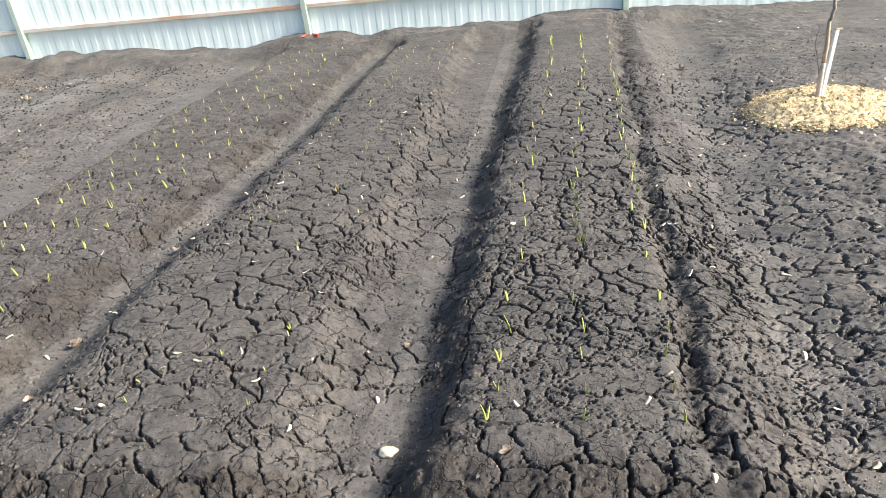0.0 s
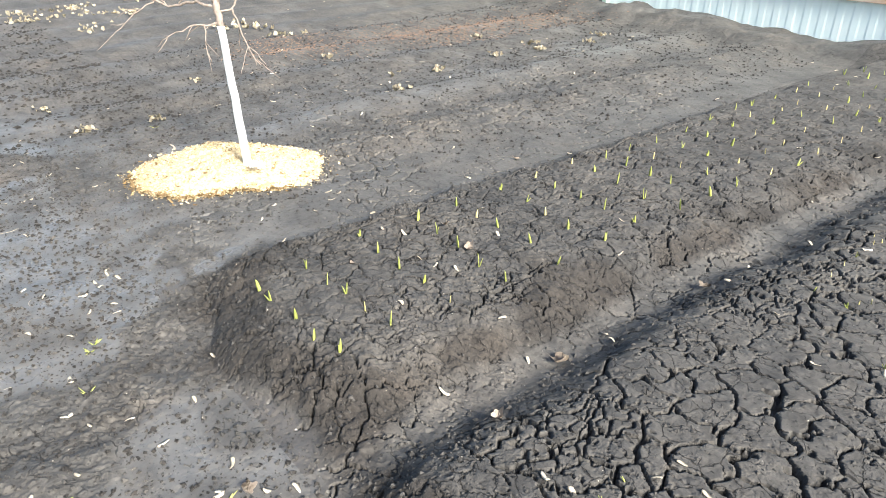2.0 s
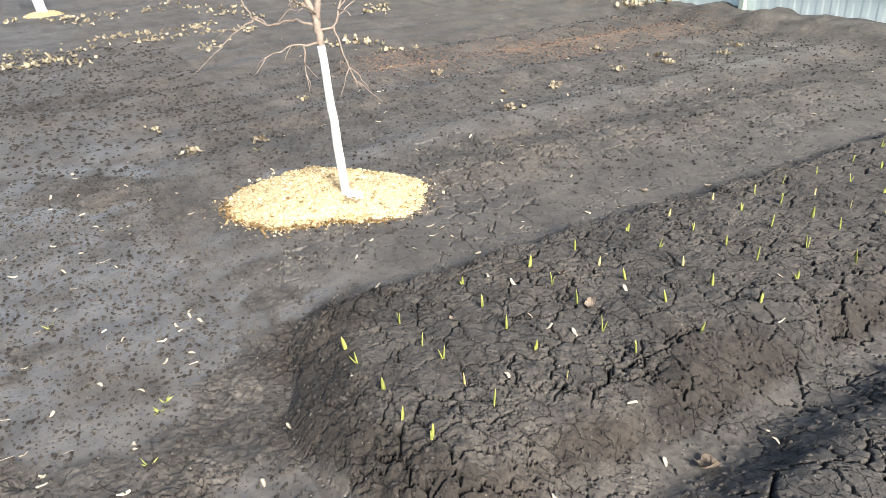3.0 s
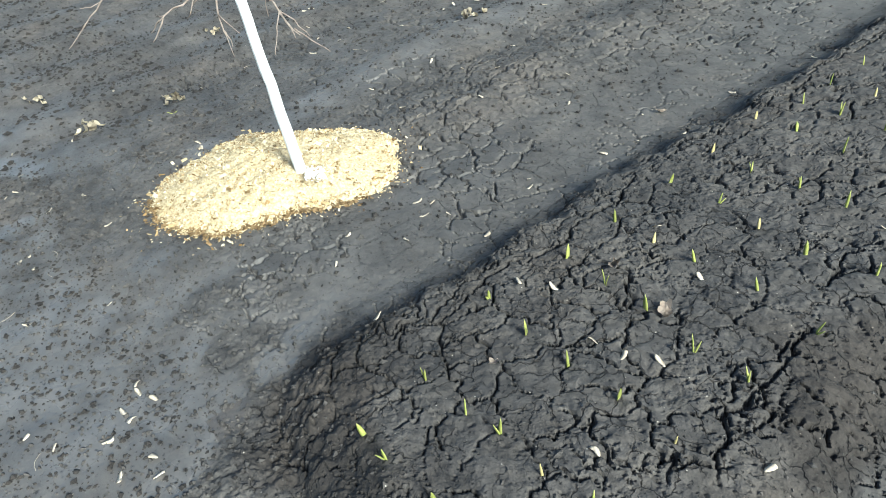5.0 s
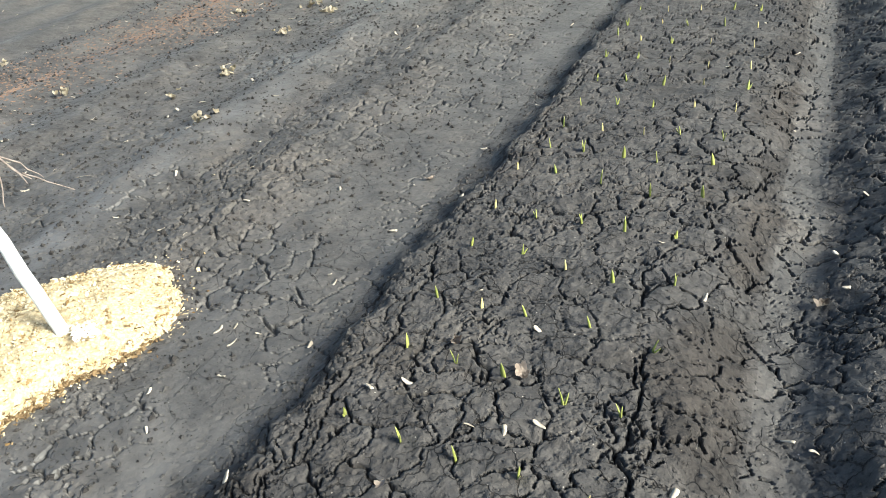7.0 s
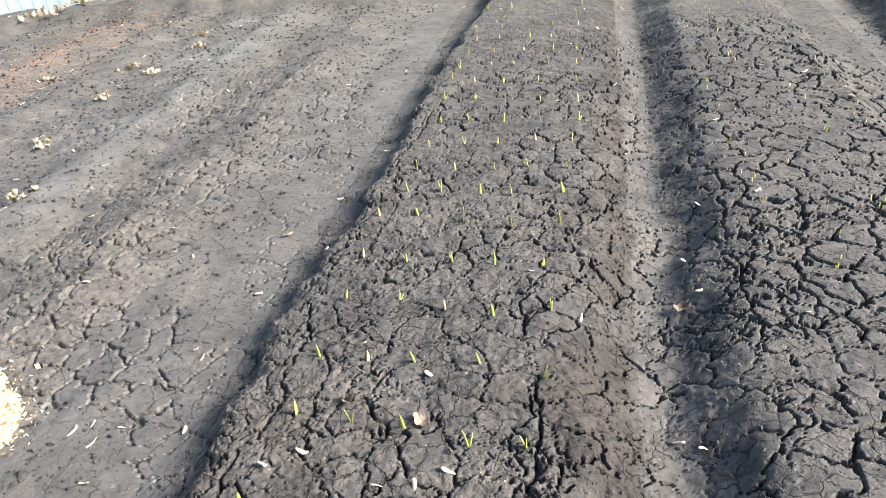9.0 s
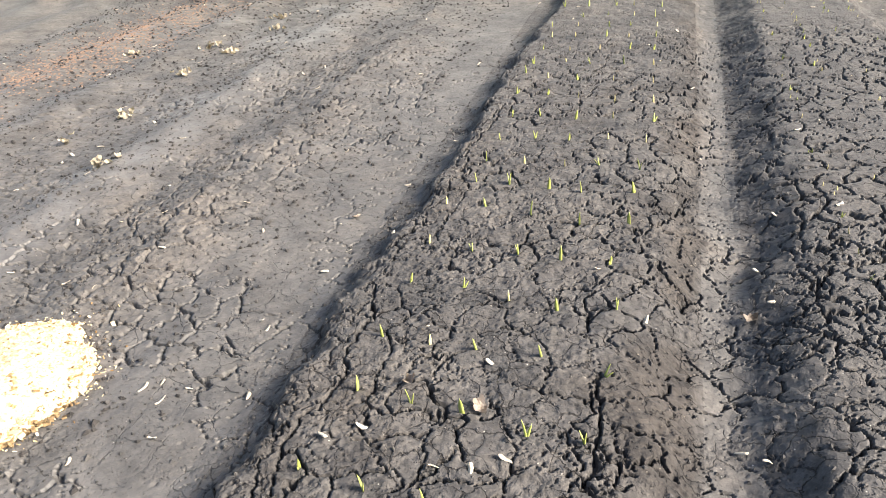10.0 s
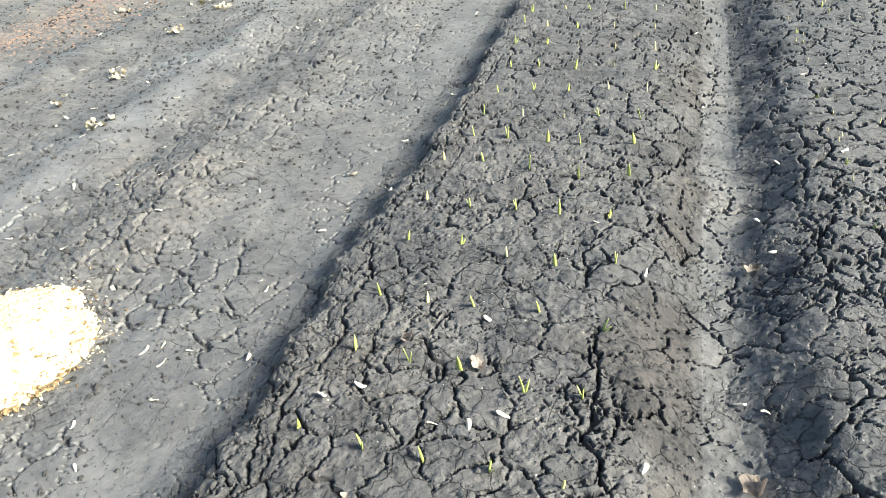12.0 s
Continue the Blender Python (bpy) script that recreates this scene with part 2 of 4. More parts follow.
def plate_edge(x, y, cell, seed):
    """Distance to the nearest border of a broken-up pattern of plates, in metres, and a random number for each plate."""
    u, v = x / cell, y / cell
    iu, iv = np.floor(u), np.floor(v)
    best = np.full(u.shape, 9.0)
    bx, by, bi, bj = (np.zeros(u.shape) for _ in range(4))
    for i in (-1, 0, 1):
        for j in (-1, 0, 1):
            px = iu + i + 0.05 + 0.9 * hashed(iu + i, iv + j, seed) - u
            py = iv + j + 0.05 + 0.9 * hashed(iu + i, iv + j, seed + 7) - v
            d = px * px + py * py
            near = d < best
            best = np.where(near, d, best)
            bx, by = np.where(near, px, bx), np.where(near, py, by)
            bi, bj = np.where(near, iu + i, bi), np.where(near, iv + j, bj)
    edge = np.full(u.shape, 9.0)
    for i in (-2, -1, 0, 1, 2):
        for j in (-2, -1, 0, 1, 2):
            px = iu + i + 0.05 + 0.9 * hashed(iu + i, iv + j, seed) - u
            py = iv + j + 0.05 + 0.9 * hashed(iu + i, iv + j, seed + 7) - v
            dx, dy = px - bx, py - by
            length = np.sqrt(dx * dx + dy * dy)
            d = (0.5 * (px + bx) * dx + 0.5 * (py + by) * dy) / np.maximum(length, 1e-6)
            edge = np.where((length > 1e-4) & (d < edge), d, edge)
    return edge * cell, hashed(bi, bj, seed + 23)


def smooth(a, b, x):
    t = np.clip((x - a) / (b - a), 0, 1)
    return t * t * (3 - 2 * t)


# Cross-section of the beds and furrows: x at y = 1.5, its drift per metre of y, height, crumble, cracks
SECTION = [
    (-60.0, 0.0, 0.03, 0.6, 0.2), (-5.6, 0.0, 0.04, 0.5, 0.3), (-4.85, 0.0, 0.03, 0.45, 0.5), (-4.58, 0.0, 0.045, 0.45, 0.5), (-4.42, 0.0, 0.080, 0.10, 0.35),
    (-4.27, 0.0, 0.062, 0.14, 0.4), (-4.08, 0.0, 0.030, 0.55, 0.5), (-3.78, 0.02, 0.075, 0.55, 0.6), (-3.52, 0.0, 0.045, 0.26, 0.6), (-3.30, -0.01, 0.022, 0.16, 0.5),
    (-3.05, 0.02, 0.012, 0.14, 0.3), (-2.955, 0.03, 0.030, 0.22, 0.5), (-2.925, 0.03, 0.043, 0.6, 0.6), (-2.88, 0.03, 0.090, 0.7, 0.8), (-2.845, 0.03, 0.104, 0.6, 0.9), (-2.70, 0.01, 0.109, 0.48, 0.85), (-2.40, 0.0, 0.114, 0.46, 0.85),
    (-2.08, 0.0, 0.110, 0.55, 0.8), (-1.975, 0.01, 0.090, 0.6, 0.75), (-1.90, 0.015, 0.044, 0.85, 0.6), (-1.845, 0.02, 0.026, 0.26, 0.55), (-1.765, 0.01, 0.018, 0.22, 0.5),
    (-1.715, 0.01, 0.032, 0.45, 0.4), (-1.655, 0.01, 0.066, 0.45, 0.5), (-1.60, 0.01, 0.099, 0.34, 0.7), (-1.555, 0.01, 0.114, 0.24, 0.8), (-1.50, 0.0, 0.121, 0.24, 1.0), (-1.12, -0.02, 0.132, 0.18, 1.1), (-0.80, -0.045, 0.114, 0.5, 1.1),
    (-0.69, -0.03, 0.05, 0.6, 0.8), (-0.61, -0.015, 0.020, 0.10, 0.45), (-0.455, 0.008, 0.006, 0.25, 0.4), (-0.40, 0.008, 0.036, 0.9, 0.4), (-0.345, 0.010, 0.088, 1.0, 0.5),
    (-0.29, 0.012, 0.114, 0.5, 0.8), (-0.22, 0.012, 0.123, 0.24, 1.0), (0.05, 0.01, 0.130, 0.20, 1.0), (0.29, 0.015, 0.118, 0.34, 1.0), (0.345, 0.02, 0.070, 1.0, 0.9),
    (0.41, 0.02, 0.105, 0.6, 0.9), (0.53, 0.03, 0.055, 0.5, 0.8), (0.64, 0.045, 0.018, 0.2, 0.8), (0.78, 0.05, 0.020, 0.18, 0.7),
    (0.95, 0.06, 0.055, 0.55, 0.45), (1.25, 0.06, 0.085, 0.65, 0.3), (60.0, 0.0, 0.06, 0.8, 0.25),
]
# cracks along the shoulders: x at y = 1.5, lean, first and last y, seed
LONG_CRACKS = [(-2.80, 0.02, 1.35, 4.2, 401), (-2.10, 0.0, 1.3, 2.6, 411), (-1.55, 0.0, 1.15, 4.0, 421), (-0.30, 0.01, 1.15, 3.0, 431), (0.36, 0.01, 1.15, 3.4, 441)]
FENCE_Y, FENCE_SLOPE = 7.36, 0.075
# height of the soil heaped along the fence, by x
HEAP = [(-9, 0.10), (-7, 0.11), (-6.1, 0.17), (-5.3, 0.17), (-4.4, 0.14), (-3.4, 0.07), (-2.95, 0.16), (-2.35, 0.15), (-2.0, 0.08), (-1.75, 0.13), (-0.8, 0.12), (-0.45, 0.08), (-0.2, 0.15), (0.6, 0.15), (2.2, 0.06), (6, 0.08)]


def relief(x, y, fine=True, skin=False):
    """Height of the ground at x, y; or how smooth its skin of mud is and how far its crust is broken open."""
    far = np.clip((y - 1.5) / 1.0, -1.0, 5.5)
    wob = 0.035 * fbm(x * 0.4, y, 0.55, 3, 11) + 0.040 * fbm(x * 0.5, y, 0.24, 3, 13) + 0.034 * fbm(x * 0.6, y, 0.10, 2, 17) + 0.02 * fbm(x, y, 0.12, 2, 15)
    xs = x + wob
    # undo the drift by one pass of interpolation
    kx = np.array([s[0] for s in SECTION])
    drift = np.interp(xs, kx, [s[1] for s in SECTION])
    xs = xs - drift * far
    z, crumble, crack = (np.interp(xs, kx, [s[k] for s in SECTION]) for k in (2, 3, 4))
    soft = sum(np.interp(xs + o, kx, [s[2] for s in SECTION]) for o in (-0.03, -0.015, 0.015, 0.03)) / 4
    z = 0.6 * z + 0.4 * soft
    z = z - np.where(x < -3.3, 0.75, 0.0) * smooth(-3.3, -3.5, x) * z * (1 - smooth(1.9, 2.7, y))
    # the beds begin behind a trodden path
    front = 1.05 + 0.09 * fbm(x, y * 0.3, 0.34, 3, 21) + 0.03 * smooth(-1.7, -2.0, x) + 1.2 * np.clip(-2.65 - x, 0, 0.42) ** 1.5 - 0.42 * smooth(-3.1, -3.4, x) + np.where(x > -0.45, 0.05, 0.0)
    rise = np.clip((y - front + 0.07) / (0.27 + 0.8 * smooth(-3.0, -3.4, x)), 0, 1)
    bed = 1 - (1 - rise) ** 2.2
    flank = smooth(front - 0.13, front - 0.02 + 0.6 * smooth(-3.0, -3.4, x), y)
    # directions along which patches of mud lie
    u, v = 0.83 * x + 0.56 * y + 0.10 * fbm(x, y, 0.2, 2, 311), 0.83 * y - 0.56 * x + 0.10 * fbm(x, y, 0.2, 2, 313)
    path = 0.012 * fbm(x, y, 0.5, 4, 31) + 0.004
    z = path + (z - path) * bed
    crumble = 0.05 + (crumble - 0.05) * bed
    crumble = crumble + 0.60 * np.exp(-((y - front - 0.03) / 0.10) ** 2) * smooth(-3.2, -2.9, x)
    crack = 0.10 + (np.maximum(crack, 1.0 * np.exp(-((y - front) / 0.14) ** 2)) - 0.10) * flank
    crumble = crumble + 0.3 * smooth(-5.5, -7.0, x) * (1 - bed)
    crumble = crumble + (1 - bed) * 2.6 * np.clip(fbm(u, v, 0.42, 4, 303) - 0.08, 0, 0.3)
    if skin:
        calm = smooth(0.46, 0.02, crumble + 0.36 * fbm(u, v, 0.22, 4, 301)) * smooth(7.0, 5.5, y) * (1 - bed * (0.66 + 0.2 * smooth(-2.9, -2.6, x) - 0.4 * np.exp(-((x + 4.38) / 0.16) ** 2)))
        calm = np.maximum(calm, 0.6 * smooth(0.0, 0.35, fbm(u, v * 2, 0.5, 4, 307)) * smooth(-3.6, -4.6, x))
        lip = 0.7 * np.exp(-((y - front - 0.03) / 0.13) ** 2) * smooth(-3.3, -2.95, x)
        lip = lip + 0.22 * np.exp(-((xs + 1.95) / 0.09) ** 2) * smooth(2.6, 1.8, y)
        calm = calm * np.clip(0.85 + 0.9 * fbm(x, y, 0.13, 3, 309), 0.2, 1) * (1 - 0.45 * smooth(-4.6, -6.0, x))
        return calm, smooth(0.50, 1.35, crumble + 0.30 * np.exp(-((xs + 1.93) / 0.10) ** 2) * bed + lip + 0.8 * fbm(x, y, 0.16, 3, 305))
    # soil heaped against the fence
    line = FENCE_Y + FENCE_SLOPE * x
    heap = np.interp(x, [h[0] for h in HEAP], [h[1] for h in HEAP]) + 0.05 * fbm(x, y, 0.3, 3, 41)
    z = z + (heap - z) * smooth(line - 0.65, line - 0.22, y)
    z = z + 0.02 * fbm(x, y, 1.3, 2, 44)
    z = z + 0.022 * np.sin((x + 0.12 * fbm(x, y, 1.5, 2, 46)) * 2 * np.pi / 0.62) * smooth(-4.8, -5.3, x) * smooth(0.6, 1.2, y)
    if not fine:
        return z
    # fine relief fades out away from the garden
    near_by = smooth(-0.6, 0.1, y) * smooth(3.2, 2.3, x) * smooth(-10.0, -6.5, x) * smooth(7.8, 7.4, y)
    crumble, crack = crumble * near_by, crack * near_by
    z = z + crumble * (0.020 * fbm(x, y, 0.16, 3, 51) * 0.8 + 0.016 * fbm(x, y, 0.05, 3, 57, 0.6))
    knobs = 0.011 * np.abs(vnoise(x / 0.034 + 0.4 * vnoise(x / 0.02, y / 0.02, 54), y / 0.034, 52)) + 0.0075 * np.abs(vnoise(x / 0.016, y / 0.016, 53))
    z = z + knobs * np.clip(crumble - 0.10, 0.05, 0.8) * 0.95
    # clods: rounded crumbs of two sizes with pits between
    jx, jy = x + 0.014 * fbm(x, y, 0.03, 2, 61), y + 0.014 * fbm(x, y, 0.03, 2, 64)
    for cell, high, seed in ((0.030, 0.0095, 67), (0.0145, 0.0055, 69)):
        e, r = plate_edge(jx, jy, cell, seed)
        dome = np.sqrt(np.clip(e, 0, 0.4 * cell) / (0.4 * cell))
        patchy = np.clip(0.55 + 2.2 * fbm(x, y, 0.25, 2, seed + 1), 0.15, 1.3)
        high = high * (1 - 0.55 * smooth(-1.72, -1.62, x)) * (smooth(4.4, 2.8, y) if cell < 0.02 else 0.25 + 0.75 * smooth(5.5, 3.2, y))
        z = z + np.clip(crumble - 0.10, 0, 2.3) * patchy * high * (dome * (0.2 + r) - 0.55)
    hole = np.clip(fbm(x, y, 0.014, 2, 167) - 0.15, 0, 1) * np.clip(fbm(x, y, 0.12, 2, 169) + 0.15, 0, 1)
    z = z - 0.10 * hole * np.clip(crumble + 0.05, 0.10, 1.0) * near_by * smooth(4.0, 2.4, y)
    # shrinkage cracks: a coarse jagged net and a partial finer one
    jag = 0.014 * fbm(x, y, 0.018, 2, 78)
    wx = x + 0.060 * fbm(x, y, 0.12, 3, 71) + 0.020 * fbm(x, y, 0.035, 2, 76) + jag
    wy = y + 0.060 * fbm(x, y, 0.12, 3, 81) + 0.020 * fbm(x, y, 0.035, 2, 86) - jag
    for cell, wide, deep, keep, seed in ((0.112, 0.0022, 0.036, 0.46, 91), (0.056, 0.0016, 0.020, 0.0, 95)):
        e, r = plate_edge(wx, wy, cell, seed)
        near = (1.0 if cell > 0.1 else smooth(3.4, 2.3, y)) * np.clip((fbm(x, y, 0.30, 2, seed + 2) + keep - 0.27 * smooth(-2.98, -3.15, x) + 0.30 * (crack - 0.75)) * 3.5, 0, 1) * np.clip(crack * 2.5, 0, 1)
        w = wide * (1 + 1.15 * smooth(-3.0, -3.2, x) + 0.28 * smooth(-1.72, -1.6, x) - 0.22 * smooth(-3.0, -2.9, x) * smooth(-1.85, -1.95, x) + 0.35 * smooth(0.75, 0.9, x)) * np.clip(crack + 0.15, 0, 1.0) * np.clip(1.0 + 2.2 * fbm(x, y, 0.17, 2, seed + 1), 0.45, 1.2) * near
        cut = np.clip(1.35 - e / np.maximum(w, 1e-5), 0, 1)
        w = w * (1 + 1.0 * smooth(2.2, 4.6, y))
        z = z - deep * smooth(5.6, 4.0, y) * smooth(1.9, 1.1, x) * np.clip(w / wide, 0, 1) * (1 - 0.45 * smooth(-3.0, -3.2, x)) * cut ** 0.4
        # plates dome a little towards their middle
        z = z + 0.075 * np.clip(crack, 0, 1) * near * np.minimum(e, 0.018) * (1.0 if cell > 0.1 else 0.5) + (r - 0.5) * 0.0018 * np.clip(crack, 0, 1) * near
    # long cracks that follow the shoulders of the beds
    for x0, lean, start, end, seed in LONG_CRACKS:
        d = np.abs(wx - x0 - lean * (y - 1.5) - 0.10 * fbm(0 * x, y, 0.5, 3, seed))
        w = 0.0023 * np.clip(1.1 + 2.6 * fbm(x, y, 0.22, 2, seed + 4), 0, 1.4) * smooth(start, start + 0.1, y) * smooth(end, end - 0.3, y)
        z = z - 0.032 * np.clip(w / 0.0022, 0, 1) * np.clip(1.35 - d / np.maximum(w, 1e-5), 0, 1) ** 0.4
    return z


def steps(*runs):
    """A run of coordinates; each run is (end, first spacing, last spacing)."""
    out = [runs[0][0]]
    for end, s0, s1 in runs[1:]:
        start = out[-1]
        count = max(2, int(round((end - start) / (0.5 * (s0 + s1)))))
        k = np.arange(1, count + 1) / count
        lerp = s0 * k + (s1 - s0) * k * k / 2
        out.extend(start + (end - start) * lerp / lerp[-1])
    return np.array(out)


GX = steps((-70.0,), (-14.0, 8.0, 0.3), (-9.0, 0.15, 0.07), (-5.4, 0.05, 0.022), (-4.6, 0.018, 0.009), (-3.0, 0.0075, 0.006), (-0.2, 0.0042, 0.0042), (0.8, 0.0046, 0.0058), (2.0, 0.0065, 0.012), (2.8, 0.014, 0.04), (8.0, 0.1, 0.5), (70.0, 0.8, 9.0))
GY = steps((-70.0,), (-1.5, 9.0, 0.25), (0.2, 0.08, 0.016), (1.0, 0.011, 0.0055), (2.4, 0.0043, 0.0043), (4.2, 0.0058, 0.012), (7.3, 0.014, 0.028), (7.9, 0.04, 0.08), (12.0, 0.1, 0.6), (70.0, 1.0, 9.0))
NX, NY = len(GX), len(GY)
XX, YY = np.meshgrid(GX, GY)
ZZ = relief(XX.ravel(), YY.ravel())
VERTS = np.stack([XX.ravel(), YY.ravel(), ZZ], 1)
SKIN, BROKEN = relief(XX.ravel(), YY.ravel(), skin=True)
GRID = ZZ.reshape(NY, NX)
DY, DX = np.gradient(GRID, GY, GX)
NORMALS = np.stack([-DX.ravel(), -DY.ravel(), np.ones(NX * NY)], 1)
NORMALS /= np.linalg.norm(NORMALS, axis=1, keepdims=True)


def surface(xs, ys):
    """Heights of the built ground at many places."""
    i = np.clip(np.searchsorted(GX, xs) - 1, 0, NX - 2)
    j = np.clip(np.searchsorted(GY, ys) - 1, 0, NY - 2)
    u, v = (xs - GX[i]) / (GX[i + 1] - GX[i]), (ys - GY[j]) / (GY[j + 1] - GY[j])
    return (GRID[j, i] * (1 - u) + GRID[j, i + 1] * u) * (1 - v) + (GRID[j + 1, i] * (1 - u) + GRID[j + 1, i + 1] * u) * v


def perch(x, y, r=0.008):
    """The highest ground within r of a place."""
    k = np.array([-1.0, -0.5, 0.0, 0.5, 1.0]) * r
    u, v = np.meshgrid(x + k, y + k)
    return float(np.quantile(surface(u.ravel(), v.ravel()), 0.8))


def level(x, y):
    return float(surface(np.array([x]), np.array([y]))[0])


def grid_part(name, mask, mat):
    """One mesh of those cells of the relief that mask picks."""
    j, i = np.nonzero(mask)
    a = j * NX + i
    quads = np.stack([a, a + 1, a + NX + 1, a + NX], 1)
    used, inv = np.unique(quads.ravel(), return_inverse=True)
    me = bpy.data.meshes.new(name)
    me.vertices.add(len(used))
    me.vertices.foreach_set("co", VERTS[used].astype(np.float32).ravel())
    me.loops.add(len(inv))
    me.loops.foreach_set("vertex_index", inv.astype(np.int32).ravel())
    me.polygons.add(len(quads))
    me.polygons.foreach_set("loop_start", np.arange(0, len(inv), 4, dtype=np.int32))
    me.polygons.foreach_set("use_smooth", np.ones(len(quads), dtype=bool))
    me.update(calc_edges=True)
    me.normals_split_custom_set_from_vertices(NORMALS[used].astype(np.float32))
    me.attributes.new("mud_skin", "FLOAT", "POINT").data.foreach_set("value", SKIN[used].astype(np.float32))
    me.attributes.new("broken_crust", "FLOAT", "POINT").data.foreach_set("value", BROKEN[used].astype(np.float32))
    me.materials.append(mat)
    return new(name, me)


def pieces(ids, jj, ii):
    """The connected plates of a net of ids; small scraps join a neighbour."""
    mark = np.full(ids.shape, -1, dtype=np.int64)
    groups = []
    for j0, i0 in zip(jj.tolist(), ii.tolist()):
        if mark[j0, i0] >= 0:
            continue
        key, k = ids[j0, i0], len(groups)
        mark[j0, i0] = k
        todo, cells, near = [(j0, i0)], [], {}
        while todo:
            j, i = todo.pop()
            cells.append((j, i))
            for j1, i1 in ((j + 1, i), (j - 1, i), (j, i + 1), (j, i - 1)):
                if ids[j1, i1] == key:
                    if mark[j1, i1] < 0:
                        mark[j1, i1] = k
                        todo.append((j1, i1))
                elif ids[j1, i1] >= 0:
                    near[(j1, i1)] = 1
        groups.append([cells, near])
    home = list(range(len(groups)))
    for k in sorted(range(len(groups)), key=lambda g: len(groups[g][0])):
        if len(groups[k][0]) < 250 and groups[k][1]:
            hosts = [mark[c] for c in groups[k][1]]
            best = max(set(hosts), key=hosts.count)
            while home[best] != best:
                best = home[best]
            if best != k:
                home[k] = best
                groups[best][0] = groups[best][0] + groups[k][0]
                groups[best][1].update(groups[k][1])
                groups[k][0] = []
    return [np.array(g[0]) for g in groups if len(g[0]) > 0]


def PLATES(x, y):
    """Which plate of the coarse crack net a place belongs to."""
    jag = 0.014 * fbm(x, y, 0.018, 2, 78)
    wx = x + 0.060 * fbm(x, y, 0.12, 3, 71) + 0.020 * fbm(x, y, 0.035, 2, 76) + jag
    wy = y + 0.060 * fbm(x, y, 0.12, 3, 81) + 0.020 * fbm(x, y, 0.035, 2, 86) - jag
    return np.round(plate_edge(wx, wy, 0.112, 91)[1] * 1e6).astype(np.int64)


CX, CY = 0.5 * (GX[1:] + GX[:-1]), 0.5 * (GY[1:] + GY[:-1])
in_y = (CY > 0.98) & (CY < 6.95)
taken = np.zeros((NY - 1, NX - 1), dtype=bool)
for x0, x1, text in (
    (-2.98, -1.85, "raised bed of cracked black soil with five rows of garlic shoots"),
    (-1.72, -0.57, "raised bed of dry deeply cracked dark soil with few shoots"),
    (-0.47, 0.62, "raised bed of cracked black soil with three rows of young shoots"),
):
    pick = in_y[:, None] & ((CX > x0) & (CX < x1))[None, :]
    taken |= pick
    bed = tagged(new("garden_bed"), text, "garden bed", "raised garden beds")
    bed.location = (0.5 * (x0 + x1), 1.0, 0.0)
    shift = Matrix.Translation((-0.5 * (x0 + x1), -1.0, 0.0))
    # the cracked plates nearest the path, one by one, and the rest of the bed
    jj, ii = np.nonzero(pick & (CY < 2.6)[:, None] & ((CX > x0 + 0.16) & (CX < x1 - 0.2))[None, :] & (CY > 1.16)[:, None])
    ids = np.full(pick.shape, -1, dtype=np.int64)
    ids[jj, ii] = PLATES(CX[ii], CY[jj])
    rest = pick.copy()
    for cells in pieces(ids, jj, ii):
        m = np.zeros_like(pick)
        m[cells[:, 0], cells[:, 1]] = True
        rest &= ~m
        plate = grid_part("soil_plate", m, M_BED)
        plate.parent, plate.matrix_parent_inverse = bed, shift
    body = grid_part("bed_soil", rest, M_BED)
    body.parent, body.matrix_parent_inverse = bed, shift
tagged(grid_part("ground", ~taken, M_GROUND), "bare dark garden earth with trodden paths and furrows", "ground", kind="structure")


# ---- small mesh helpers ----
def part(name, bm, mat, parent=None, label=""):
    me = bpy.data.meshes.new(name)
    bm.to_mesh(me)
    bm.free()
    me.materials.append(mat)
    ob = new(name, me)
    if parent:
        ob.parent = parent
    if label:
        ob["label"] = label
    return ob


def box(bm, x0, x1, y0, y1, z0, z1, bevel=0.0):
    r = bmesh.ops.create_cube(bm, size=1.0, matrix=Matrix.LocRotScale(((x0 + x1) / 2, (y0 + y1) / 2, (z0 + z1) / 2), None, (x1 - x0, y1 - y0, z1 - z0)))
    if bevel:
        edges = list({e for v in r["verts"] for e in v.link_edges})
        bmesh.ops.bevel(bm, geom=edges, offset=bevel, segments=2, affect="EDGES", profile=0.6)


def tube(bm, pts, radii, sides=8, lumpy=0.0):
    """A tapered round rod through pts."""
    rings = []
    for k, (p, r) in enumerate(zip(pts, radii)):
        a, b = Vector(pts[max(k - 1, 0)]), Vector(pts[min(k + 1, len(pts) - 1)])
        way = (b - a).normalized()
        side = way.cross(Vector((0.31, 0.87, 0.38))).normalized()
        other = way.cross(side)
        ring = []
        for s in range(sides):
            g = 2 * math.pi * s / sides
            rr = r * (1 + lumpy * random.uniform(-1, 1))
            ring.append(bm.verts.new(Vector(p) + rr * (math.cos(g) * side + math.sin(g) * other)))
        rings.append(ring)
    for r0, r1 in zip(rings, rings[1:]):
        for s in range(sides):
            bm.faces.new((r0[s], r0[(s + 1) % sides], r1[(s + 1) % sides], r1[s]))
    bm.faces.new(rings[0][::-1])
    bm.faces.new(rings[-1])
    for f in bm.faces:
        f.smooth = True


